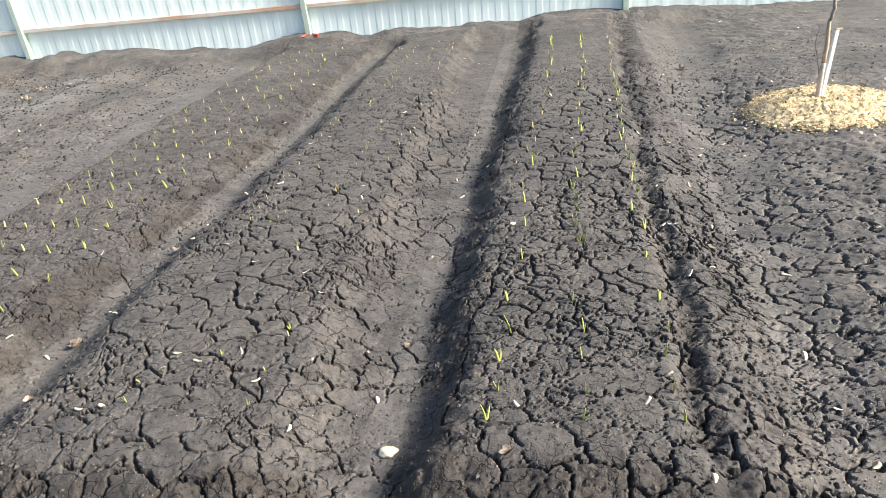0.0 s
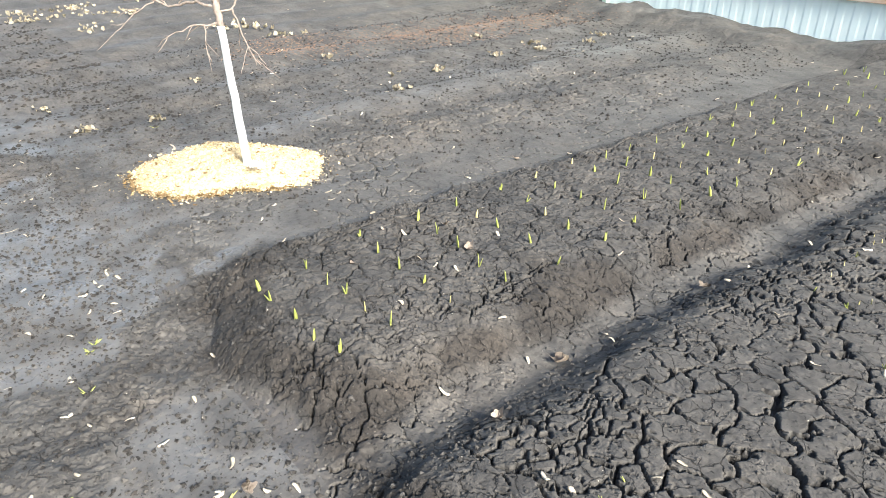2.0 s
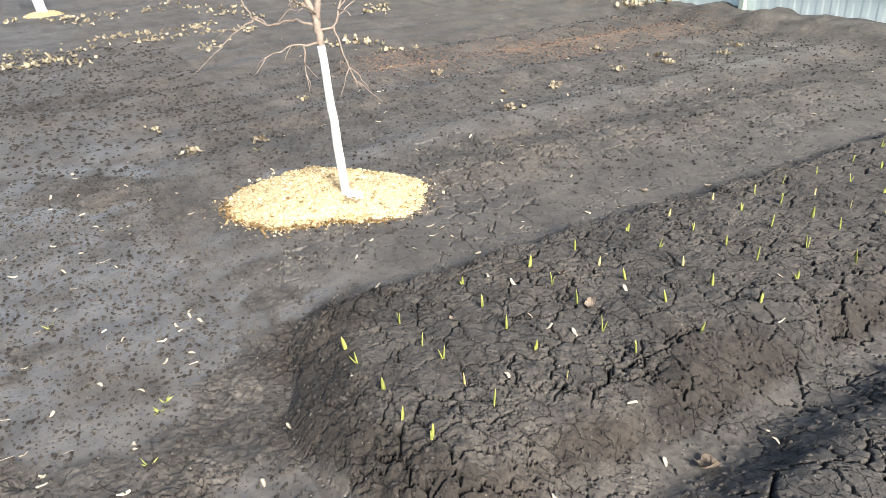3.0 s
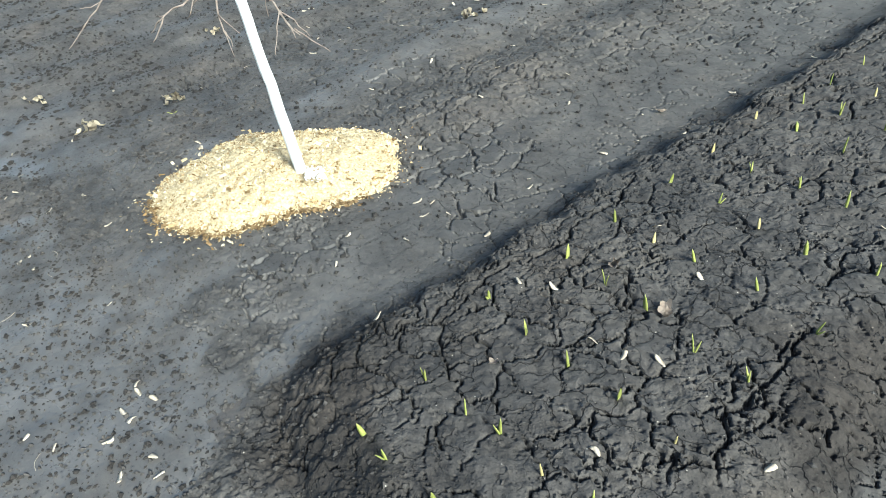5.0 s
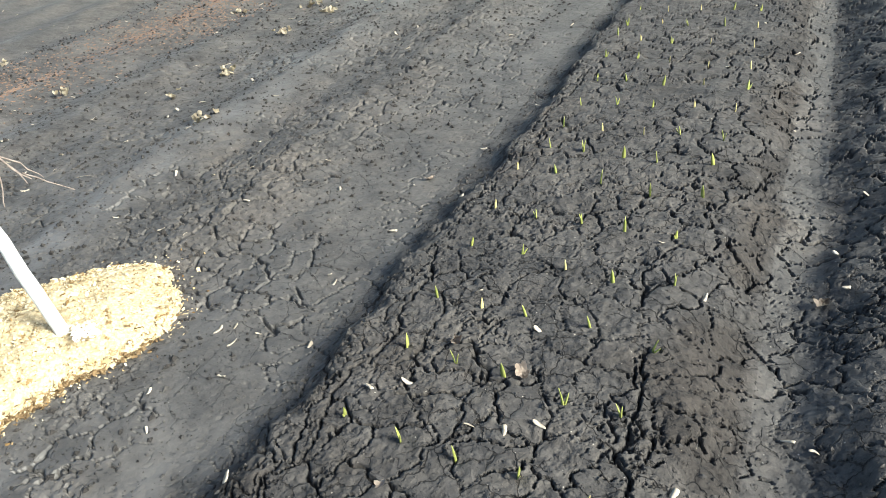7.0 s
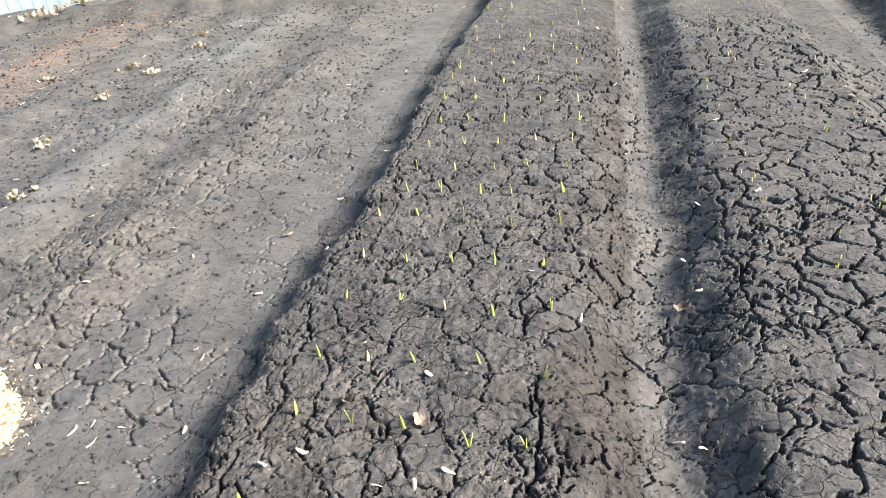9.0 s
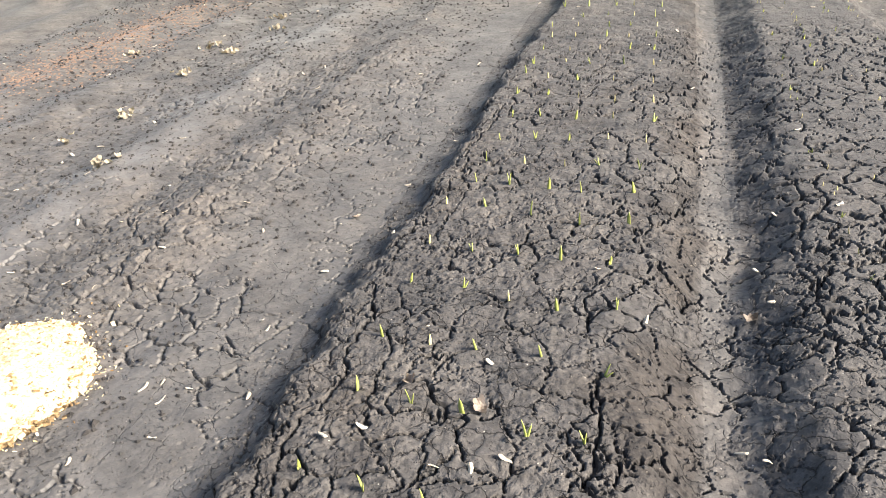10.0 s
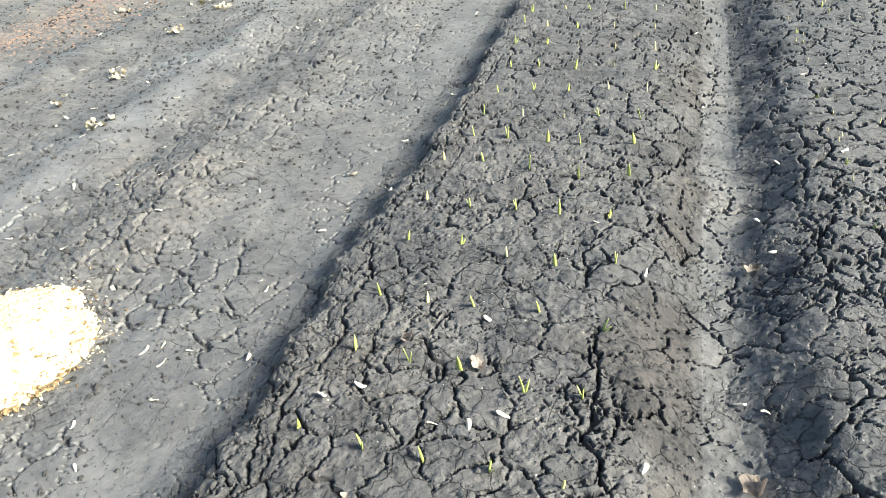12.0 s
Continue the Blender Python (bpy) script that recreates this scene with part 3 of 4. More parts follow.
# ---- fence ----
def build_fence():
    fence = tagged(new("fence"), "pale blue-white corrugated metal sheet fence with green posts", "fence")
    fence.matrix_world = Matrix.Translation((0, FENCE_Y, 0)) @ Matrix.Rotation(math.atan(FENCE_SLOPE), 4, "Z")
    pitch, deep, width = 0.1375, 0.0028, 1.1
    for k in range(-14, 10):
        bm = bmesh.new()
        x, prof = k * width, []
        for c in range(8):
            for dx, dy in ((0.0, 0.0), (0.050, 0.0), (0.066, deep), (0.1215, deep)):
                prof.append((x + c * pitch + dx, dy))
        prof.append((x + width, 0.0))
        rows = [[bm.verts.new((px, py + back, pz)) for px, py in prof] for pz, back in ((-0.15, 0), (0.7, 0), (1.35, 0), (2.0, 0), (2.0, 0.003), (-0.15, 0.003))]
        for r0, r1 in zip(rows, rows[1:] + rows[:1]):
            for a in range(len(prof) - 1):
                bm.faces.new((r0[a], r0[a + 1], r1[a + 1], r1[a]))
        part("sheet", bm, M_SHEET, fence)
    for px in (-15.7, -12.4, -9.1, -5.83, -2.66, 0.6, 3.9, 7.2):
        bm = bmesh.new()
        box(bm, px - 0.03, px + 0.03, -0.066, -0.004, -0.3, 2.02, 0.006)
        part("post", bm, M_POST, fence, "pale green painted square steel post")
    xs = (-15.7, -12.4, -9.1, -5.83, -2.66, 0.6, 3.9, 7.2)
    for a, b in zip(xs, xs[1:]):
        for z in (0.44, 1.65):
            bm = bmesh.new()
            box(bm, a + 0.032, b - 0.032, -0.045, -0.004, z - 0.02, z + 0.02, 0.004)
            part("rail", bm, M_RAIL, fence, "weathered horizontal rail with rusty paint")


build_fence()


# ---- mulch and trees ----
def mulch(cx, cy, rx, ry, high, turn, text, seed, form=(), chips=()):
    rnd = random.Random(seed)
    heap = tagged(new("mulch_heap"), text, "mulch")
    bm = bmesh.new()
    n_r, n_a = 28, 140
    base = level(cx, cy)

    def rim(g):
        skew = sum(a * math.cos((k + 1) * g) + b * math.sin((k + 1) * g) for k, (a, b) in enumerate(form))
        return 1 + skew + 0.035 * math.sin(3 * g + seed) * (not form) + 0.025 * math.sin(5 * g + 2 * seed) + 0.08 * noise.noise((3 * math.cos(g), 3 * math.sin(g), seed)) + 0.05 * noise.noise((14 * math.cos(g), 14 * math.sin(g), seed))

    def spot(g, k):
        x, y = rx * k * rim(g) * math.cos(g), ry * k * rim(g) * math.sin(g)
        c, s = math.cos(turn), math.sin(turn)
        return cx + c * x - s * y, cy + s * x + c * y

    spots = [spot(2 * math.pi * a / n_a, (r / n_r)) for r in range(1, n_r + 1) for a in range(n_a)]
    ground = relief(np.array([p[0] for p in spots]), np.array([p[1] for p in spots]), fine=False)
    top = bm.verts.new((cx, cy, base + high))
    rings = []
    for r in range(1, n_r + 1):
        ring = []
        for a in range(n_a):
            q = (r - 1) * n_a + a
            x, y = spots[q]
            k = r / n_r
            f = (1 - k ** 2.6) ** 0.9
            z = (1 - k) * base + k * ground[q] + high * f - 0.02 * (k > 0.985)
            z += 0.02 * f * noise.noise((x * 9, y * 9, 1)) + 0.012 * (f > 0.02) * noise.noise((x * 40, y * 40, 2)) + 0.006 * noise.noise((x * 110, y * 110, 2))
            ring.append(bm.verts.new((x, y, z)))
        rings.append(ring)
    for a in range(n_a):
        bm.faces.new((top, rings[0][a], rings[0][(a + 1) % n_a]))
    for r0, r1 in zip(rings, rings[1:]):
        for a in range(n_a):
            bm.faces.new((r0[a], r1[a], r1[(a + 1) % n_a], r0[(a + 1) % n_a]))
    for f in bm.faces:
        f.smooth = True
    part("mound", bm, M_MULCH, heap)
    # loose shavings on the heap and round its rim
    verts, faces = [], []
    xs, ys, gs = [], [], []
    for _ in range(6500):
        g = rnd.uniform(0, 2 * math.pi)
        k = math.sqrt(rnd.random()) if rnd.random() < 0.70 else 0.90 + abs(rnd.gauss(0, 0.12)) * rnd.choice((0.3, 1.0))
        x, y = spot(g, k)
        xs.append(x), ys.append(y), gs.append(k)
    rough = surface(np.array(xs), np.array(ys))
    calm = relief(np.array(xs), np.array(ys), fine=False)
    for x, y, k, za, zb in zip(xs, ys, gs, rough, calm):
        f = max(0.0, 1 - min(k, 1) ** 2.6) ** 0.9
        z = max(za, (1 - min(k, 1)) * base + min(k, 1) * zb + high * f if k < 1 else za)
        z += 0.02 * f * noise.noise((x * 9, y * 9, 1)) + 0.012 * (f > 0.02) * noise.noise((x * 40, y * 40, 2)) + 0.003
        size = rnd.uniform(0.002, 0.0058) if rnd.random() < 0.92 else rnd.uniform(0.007, 0.013)
        chip(rnd, verts, faces, (x, y, z), size)
    loose(heap, "sawdust", verts, faces, M_FLAKE)
    # damp brown chips mixed with earth along one side of the rim
    verts, faces = [], []
    for _ in range(900 if chips else 0):
        g = rnd.uniform(*chips) if chips else 0
        x, y = spot(g, rnd.gauss(0.965, 0.035))
        chip(rnd, verts, faces, (x, y, max(level(x, y), float(relief(np.array([x]), np.array([y]), fine=False)[0])) + rnd.uniform(0.002, 0.016)), rnd.uniform(0.003, 0.010))
    if chips:
        loose(heap, "bark_chips", verts, faces, M_CHIP)
    return base + high


def chip(rnd, verts, faces, place, size):
    """A thin bent flake of wood."""
    m = Matrix.LocRotScale(place, Euler((rnd.gauss(0, 0.5), rnd.gauss(0, 0.5), rnd.uniform(0, 6.3))), (size, size * rnd.uniform(0.35, 0.8), 0.0012))
    o = len(verts)
    verts += [tuple(m @ Vector(c)) for c in ((-1, -1, 0), (1, -0.7, 0.8), (0.9, 1, 0), (-1, 0.8, 0.6), (0, 0, 1.6))]
    faces += [(o, o + 1, o + 4), (o + 1, o + 2, o + 4), (o + 2, o + 3, o + 4), (o + 3, o, o + 4), (o + 3, o + 2, o + 1, o)]


def loose(heap, name, verts, faces, mat):
    me = bpy.data.meshes.new(name)
    me.from_pydata(verts, [], faces)
    me.materials.append(mat)
    ob = new(name, me)
    ob.parent = heap
    ob["kind"] = "stuff"


def bent(rnd, knots, step=0.025, wander=0.004):
    """A smooth crooked line through a few knots."""
    pts = [Vector(k) for k in knots]
    out = []
    for i in range(len(pts) - 1):
        p0, p1, p2, p3 = pts[max(i - 1, 0)], pts[i], pts[i + 1], pts[min(i + 2, len(pts) - 1)]
        n = max(2, int((p2 - p1).length / step))
        for k in range(n):
            t = k / n
            q = 0.5 * (2 * p1 + (p2 - p0) * t + (2 * p0 - 5 * p1 + 4 * p2 - p3) * t * t + (3 * p1 - p0 - 3 * p2 + p3) * t ** 3)
            out.append(q + Vector((rnd.gauss(0, wander), rnd.gauss(0, wander), rnd.gauss(0, wander))))
    out.append(pts[-1])
    return out


def bough(parent, rnd, knots, r0, twigs, name="branch"):
    """A bare branch with short side twigs, as one mesh."""
    bm = bmesh.new()
    pts = bent(rnd, knots)
    n = len(pts) - 1
    tube(bm, pts, [0.82 * r0 * (1 - 0.65 * k / n) for k in range(n + 1)], 7, 0.1)
    for _ in range(twigs):
        k = rnd.randrange(n // 3, n)
        way = (pts[k + 1] - pts[k]).normalized() + Vector((rnd.uniform(-1, 1), rnd.uniform(-1, 1), rnd.uniform(-0.9, 0.5)))
        long = rnd.uniform(0.05, 0.14)
        twig = bent(rnd, [pts[k], pts[k] + way.normalized() * long * 0.5 + Vector((0, 0, rnd.uniform(-0.01, 0.01))), pts[k] + way.normalized() * long + Vector((0, 0, rnd.uniform(-0.03, 0.02)))], 0.02, 0.002)
        tube(bm, twig, [r0 * 0.42 * (1 - 0.6 * j / len(twig)) for j in range(len(twig))], 5, 0.1)
    return part(name, bm, M_TWIG, parent, "bare leafless branch")


def trunk_part(parent, rnd, z0, z1, r0, r1, mat, name, label, lean=(0, 0)):
    bm = bmesh.new()
    n = max(6, int((z1 - z0) / 0.05))
    pts = [Vector((lean[0] * h + rnd.gauss(0, 0.0016), lean[1] * h + rnd.gauss(0, 0.0016), h)) for h in np.linspace(z0, z1, n)]
    tube(bm, pts, [r0 + (r1 - r0) * k / (n - 1) for k in range(n)], 14, 0.05)
    return part(name, bm, mat, parent, label)


# whitewashed tree beside the first bed
mulch(-3.94, 1.67, 0.405, 0.405, 0.085, 0.0, "heap of pale yellow sawdust mulch round a whitewashed tree", 3, ((0.096, -0.047), (-0.068, 0.150), (-0.050, 0.045)), (-2.0, 0.35))
rnd = random.Random(5)
tree = tagged(new("tree"), "young leafless fruit tree with whitewashed trunk standing in sawdust", "tree")
tree.location = (-3.74, 1.70, 0.10)
trunk_part(tree, rnd, -0.15, 0.65, 0.0215, 0.0165, M_WHITE, "trunk", "whitewashed lower trunk", (-0.03, -0.04))
trunk_part(tree, rnd, 0.647, 0.76, 0.0166, 0.0155, M_TWIG, "upper_trunk", "bare greyish-brown bark", (-0.03, -0.04))
for tip in ((-0.10, -0.13), (0.02, 0.06)):
    bm = bmesh.new()
    line = bent(rnd, [(-0.022, -0.03, 0.74), (-0.022 + 0.4 * tip[0], -0.03 + 0.4 * tip[1], 0.92), (-0.022 + tip[0], -0.03 + tip[1], 1.3), (-0.03 + 1.4 * tip[0], -0.04 + 1.5 * tip[1], 1.75)], 0.06, 0.003)
    tube(bm, line, [0.015 - 0.010 * k / len(line) for k in range(len(line))], 9, 0.08)
    part("leader", bm, M_TWIG, tree, "bare brown leader")
AWAY = Vector((-0.48, -0.87, 0))  # along which the crown spreads
DEEP = Vector((-0.87, 0.48, 0))


def crown(*rows):
    return [AWAY * a + DEEP * d + Vector((-0.02, -0.03, z)) for a, z, d in rows]


bough(tree, rnd, crown((0.0, 0.72, 0), (0.08, 0.75, 0.02), (0.18, 0.73, 0.04), (0.27, 0.77, 0.05), (0.36, 0.94, 0.05)), 0.0085, 4)
bough(tree, rnd, crown((0.26, 0.765, 0.05), (0.36, 0.70, 0.04), (0.48, 0.61, 0.02)), 0.0050, 3, "side_branch")
bough(tree, rnd, crown((0.17, 0.735, 0.04), (0.10, 0.80, 0.0), (0.05, 0.88, -0.03)), 0.0050, 2, "side_branch")
bough(tree, rnd, crown((0.0, 0.655, 0), (0.10, 0.665, -0.05), (0.22, 0.63, -0.10)), 0.0065, 4)
bough(tree, rnd, crown((0.055, 0.662, -0.03), (0.06, 0.60, -0.04), (0.05, 0.49, -0.05)), 0.0048, 3, "side_branch")
bough(tree, rnd, crown((0.0, 0.71, 0), (-0.06, 0.715, 0.02), (-0.10, 0.82, 0.03), (-0.14, 0.98, 0.04)), 0.0075, 4)
bough(tree, rnd, crown((-0.065, 0.72, 0.02), (-0.085, 0.64, 0.0), (-0.13, 0.53, -0.02), (-0.16, 0.48, -0.03)), 0.0062, 5, "side_branch")
bough(tree, rnd, crown((0.0, 0.78, 0), (0.05, 0.84, -0.12), (0.10, 0.90, -0.26)), 0.0070, 4)

# whitewash spilt on the sawdust
splash = tagged(new("whitewash_splash"), "splash of dried whitewash on sawdust beside a trunk", "splash")
splash.location = (-3.62, 1.70, 0.125)
verts, faces = [], []
for _ in range(160):
    chip(rnd, verts, faces, (rnd.gauss(0, 0.028), rnd.gauss(0, 0.018), rnd.uniform(-0.004, 0.008)), rnd.uniform(0.003, 0.008))
loose(splash, "whitewash_crumbs", verts, faces, M_WHITE)

# slender tree and stake beyond the last bed
mulch(1.43, 4.08, 0.43, 0.40, 0.06, 0.4, "round heap of yellow sawdust mulch under a slender sapling", 8)
sapling = tagged(new("sapling"), "slender bare brown sapling rising from a sawdust heap", "tree")
sapling.location = (1.405, 4.10, 0.10)
trunk_part(sapling, rnd, -0.1, 0.22, 0.0165, 0.0125, M_PALEBARK, "lower_trunk", "pale greyish-pink bark")
trunk_part(sapling, rnd, 0.218, 0.45, 0.0122, 0.0095, M_BARK, "trunk", "thin tan trunk")
bough(sapling, rnd, [(0, 0, 0.445), (0.012, 0.0, 0.62), (0.02, 0.0, 0.8), (0.02, 0.02, 1.2)], 0.0115, 6, "leader")
bough(sapling, rnd, [(0, 0, 0.13), (-0.03, 0.0, 0.22), (-0.055, 0.0, 0.34), (-0.05, 0.0, 0.42)], 0.0045, 2)
stake = tagged(new("garden_stake"), "pale blue-white wooden stake driven in beside a sapling", "stake")
stake.location = (1.428, 4.12, 0.09)
stake.rotation_euler = (0, radians(4.5), 0.3)
bm = bmesh.new()
box(bm, -0.011, 0.011, -0.008, 0.008, -0.15, 0.40, 0.003)
part("shaft", bm, M_STAKE, stake)
bm = bmesh.new()
box(bm, -0.011, 0.030, -0.008, 0.008, 0.4005, 0.408, 0.002)
part("cap", bm, M_BARK, stake, "broken wooden tip")

# far whitewashed tree and heap at the end of the plot
far_tree = tagged(new("tree"), "distant young tree with whitewashed trunk", "tree")
far_tree.location = (-13.2, 0.80, 0.02)
trunk_part(far_tree, rnd, -0.1, 0.9, 0.075, 0.06, M_WHITE, "trunk", "whitewashed trunk", (-0.1, -0.12))
for g in range(4):
    bough(far_tree, rnd, [(-0.09, -0.1, 0.88), (-0.09 + 0.3 * math.cos(g * 1.6), -0.1 + 0.3 * math.sin(g * 1.6), 1.3), (0.6 * math.cos(g * 1.6), 0.6 * math.sin(g * 1.6), 1.9)], 0.03, 3)
mulch(-13.2, 0.80, 0.30, 0.25, 0.05, 0.0, "small pale lime ring round a distant tree", 12)
mulch(-14.2, -0.35, 0.75, 0.5, 0.10, 0.0, "distant pale heap of sawdust on bare earth", 14)


# ---- garlic shoots ----
def blade(bm, base, way, long, wide, bend, twist=0.0):
    """A narrow keeled leaf with a pointed tip."""
    n = 6
    d = Vector(way).normalized()
    side = d.cross(Vector((math.cos(twist), math.sin(twist), 0.2))).normalized()
    fwd = side.cross(d)
    rings = []
    for k in range(n + 1):
        t = k / n
        p = Vector(base) + d * long * t + fwd * bend * t * t
        w = wide * (0.75 + 0.5 * t - 1.22 * t ** 3) * 0.5
        th = 0.28 * w + 0.0006
        rings.append([bm.verts.new(p + side * w + fwd * w * 0.35), bm.verts.new(p + fwd * -th), bm.verts.new(p - side * w + fwd * w * 0.35), bm.verts.new(p + fwd * th)])
    for a, b in zip(rings, rings[1:]):
        for i in range(4):
            bm.faces.new((a[i], a[(i + 1) % 4], b[(i + 1) % 4], b[i]))
    bm.faces.new(rings[-1])
    for f in bm.faces:
        f.smooth = True


SHOOT_KINDS = [
    [((0.05, 0.0, 1), 0.044, 0.0135, 0.003, M_LEAF)],
    [((-0.10, 0.05, 1), 0.044, 0.0110, -0.004, M_LEAF), ((0.20, -0.05, 1), 0.036, 0.0095, 0.005, M_LEAF)],
    [((0.0, 0.12, 1), 0.034, 0.0120, 0.002, M_LEAF), ((0.35, 0.3, 1), 0.026, 0.0080, 0.004, M_LEAF)],
    [((0.32, 0.1, 1), 0.050, 0.0095, 0.010, M_LEAF), ((-0.20, 0.1, 1), 0.032, 0.0085, -0.003, M_LEAF)],
    [((0.02, 0.05, 1), 0.030, 0.0105, 0.002, M_LEAF_PALE)],
]


def shoot_model(kind):
    ob = tagged(new("garlic_shoot"), "young yellow-green garlic shoot in cracked soil" if kind != 4 else "short pale yellowish garlic shoot just breaking the soil", "sprout")
    for way, long, wide, bend, mat in SHOOT_KINDS[kind]:
        bm = bmesh.new()
        blade(bm, (0, 0, -0.012), way, long + 0.012, wide, bend, kind * 0.7)
        part("leaf", bm, mat, ob)
    return ob


MODELS = {}


def plant(x, y, kind, size, group, rnd):
    m = Matrix.Translation((x, y, perch(x, y))) @ Matrix.Rotation(rnd.uniform(0, 6.28), 4, "Z") @ Matrix.Rotation(rnd.gauss(0, 0.12), 4, "X")
    if kind not in MODELS:
        MODELS[kind] = shoot_model(kind)
        ob = MODELS[kind]
        ob.matrix_basis = m
    else:
        ob = copy_thing(MODELS[kind], m)
    for leaf in ob.children:
        leaf.scale = (size, size, size)
    ob["group"] = group
    return ob


rnd = random.Random(21)
GARLIC_NEAR = [
    (-2.59, 1.22), (-2.50, 1.22), (-2.35, 1.23), (-2.22, 1.22), (-2.12, 1.25),
    (-2.61, 1.41), (-2.47, 1.41), (-2.38, 1.43), (-2.25, 1.42), (-2.14, 1.44),
    (-2.72, 1.70), (-2.55, 1.67), (-2.41, 1.67), (-2.27, 1.67), (-2.12, 1.66),
    (-2.68, 1.95), (-2.53, 1.93), (-2.40, 1.93), (-2.24, 1.89), (-2.11, 1.90),
    (-2.69, 2.16), (-2.55, 2.15), (-2.42, 2.15), (-2.25, 2.16), (-2.09, 2.13),
]
GARLIC_MIDDLE = [
    (-2.70, 2.42), (-2.53, 2.41), (-2.38, 2.37), (-2.24, 2.35), (-2.08, 2.38),
    (-2.71, 2.65), (-2.55, 2.61), (-2.40, 2.61), (-2.27, 2.60), (-2.12, 2.61),
    (-2.73, 2.92), (-2.58, 2.91), (-2.41, 2.86), (-2.24, 2.83), (-2.08, 2.86),
    (-2.66, 3.09), (-2.53, 3.08), (-2.38, 3.06), (-2.26, 3.05), (-2.08, 3.08),
    (-2.67, 3.28), (-2.51, 3.26), (-2.35, 3.25), (-2.22, 3.28), (-2.07, 3.27),
]
GARLIC_FAR = [
    (-2.66, 3.50), (-2.51, 3.50), (-2.37, 3.51), (-2.21, 3.52), (-2.06, 3.55),
    (-2.66, 3.76), (-2.53, 3.76), (-2.37, 3.73), (-2.21, 3.77), (-2.04, 3.76),
    (-2.70, 4.04), (-2.54, 4.02), (-2.39, 3.99), (-2.22, 3.97), (-2.05, 3.98),
    (-2.71, 4.33), (-2.58, 4.27), (-2.43, 4.24), (-2.25, 4.25), (-2.06, 4.27),
]
FAR_Y = [4.51, 4.75, 5.00, 5.23, 5.47, 5.72, 5.95, 6.20, 6.45]
COLS_X = [-2.69, -2.53, -2.38, -2.23, -2.09]
FAR_SPOTS = [(x + rnd.gauss(0, 0.012), y + rnd.gauss(0, 0.012)) for y in FAR_Y for x in COLS_X if rnd.random() > 0.07]
for x, y in GARLIC_NEAR + GARLIC_MIDDLE + GARLIC_FAR + FAR_SPOTS:
    kind = rnd.choices((0, 1, 2, 3, 4), (5, 4, 3, 1, 3) if y < 3.2 else (3, 2, 3, 0, 7))[0]
    plant(x, y, kind, rnd.uniform(0.9, 1.2) if y < 3.2 else rnd.uniform(0.8, 1.1), "garlic shoots in five rows", rnd)

# three rows on the last bed
for x0, ys in (
    (-0.19, (1.375, 1.487, 1.62, 1.763, 1.943, 2.235)),
    (0.04, (1.372, 1.477, 1.626, 1.767, 1.943, 2.356)),
    (0.285, (1.39, 1.503, 1.654, 1.785, 1.937, 2.247)),
):
    more = [2.38 + 0.125 * k + rnd.gauss(0, 0.02) for k in range(32)]
    for y in ys + tuple(v for v in more if rnd.random() < 0.85):
        drift = 0.02 * max(0.0, y - 3) if x0 > 0.2 else (0.045 * min(max(0.0, y - 3.2), 2) if x0 > 0 else 0.035 * min(max(0.0, y - 2.9), 2.2))
        plant(x0 + drift + rnd.gauss(0, 0.012), y, rnd.choices((0, 1, 2, 3, 4), (4, 3, 3, 1, 2) if y < 3.2 else (3, 2, 3, 0, 5))[0], rnd.uniform(0.8, 1.2), "shoots in three rows", rnd)

# a thin stand on the middle bed
for x, y in ((-0.90, 1.74), (-1.08, 1.62), (-1.07, 2.33), (-0.90, 1.40), (-1.27, 1.39), (-1.28, 1.48), (-0.91, 1.56), (-1.09, 2.37), (-0.91, 1.78), (-1.30, 2.61)):
    plant(x, y, rnd.choice((2, 4, 2)), rnd.uniform(0.5, 0.75), "sparse shoots", rnd)
for k in range(110):
    y = rnd.uniform(2.6, 6.4)
    plant(rnd.choice((-1.42, -1.26, -1.08, -0.92)) - 0.02 * (y - 2.5) + rnd.gauss(0, 0.015), y, rnd.choice((2, 4, 4)), rnd.uniform(0.4, 0.7), "sparse shoots", rnd)


# ---- winged seeds, leaves, stones ----
def seed_mesh(k):
    r = random.Random(100 + k)
    bm = bmesh.new()
    n, long, wide = 9, r.uniform(0.025, 0.033), r.uniform(0.0105, 0.0135)
    rows = []
    for i in range(n + 1):
        t = i / n
        w = wide * (0.42 + 0.75 * math.sin(math.pi * min(t * 0.62 + 0.36, 1)) - 0.35 * (1 - t) ** 3 + (0.12 if t < 0.25 else 0)) * (1 if t < 0.93 else 0.6)
        curve = 0.0025 * math.sin(t * 2.6) * r.uniform(0.7, 1.2)
        lift = 0.0035 * math.sin(t * 3.1 + k)
        th = 0.0022 if t < 0.28 else 0.0007
        x = (t - 0.5) * long
        rows.append([bm.verts.new((x, curve + w * 0.55, lift)), bm.verts.new((x, curve, lift + th)), bm.verts.new((x, curve - w * 0.45, lift + 0.0006)), bm.verts.new((x, curve, lift - 0.0008))])
    for a, b in zip(rows, rows[1:]):
        for i in range(4):
            bm.faces.new((a[i], b[i], b[(i + 1) % 4], a[(i + 1) % 4]))
    bm.faces.new(rows[0])
    bm.faces.new(rows[-1][::-1])
    for f in bm.faces:
        f.smooth = True
    me = bpy.data.meshes.new("winged_seed")
    bm.to_mesh(me)
    bm.free()
    me.materials.append(M_SEED)
    return me


SEEDS = [seed_mesh(k) for k in range(5)]


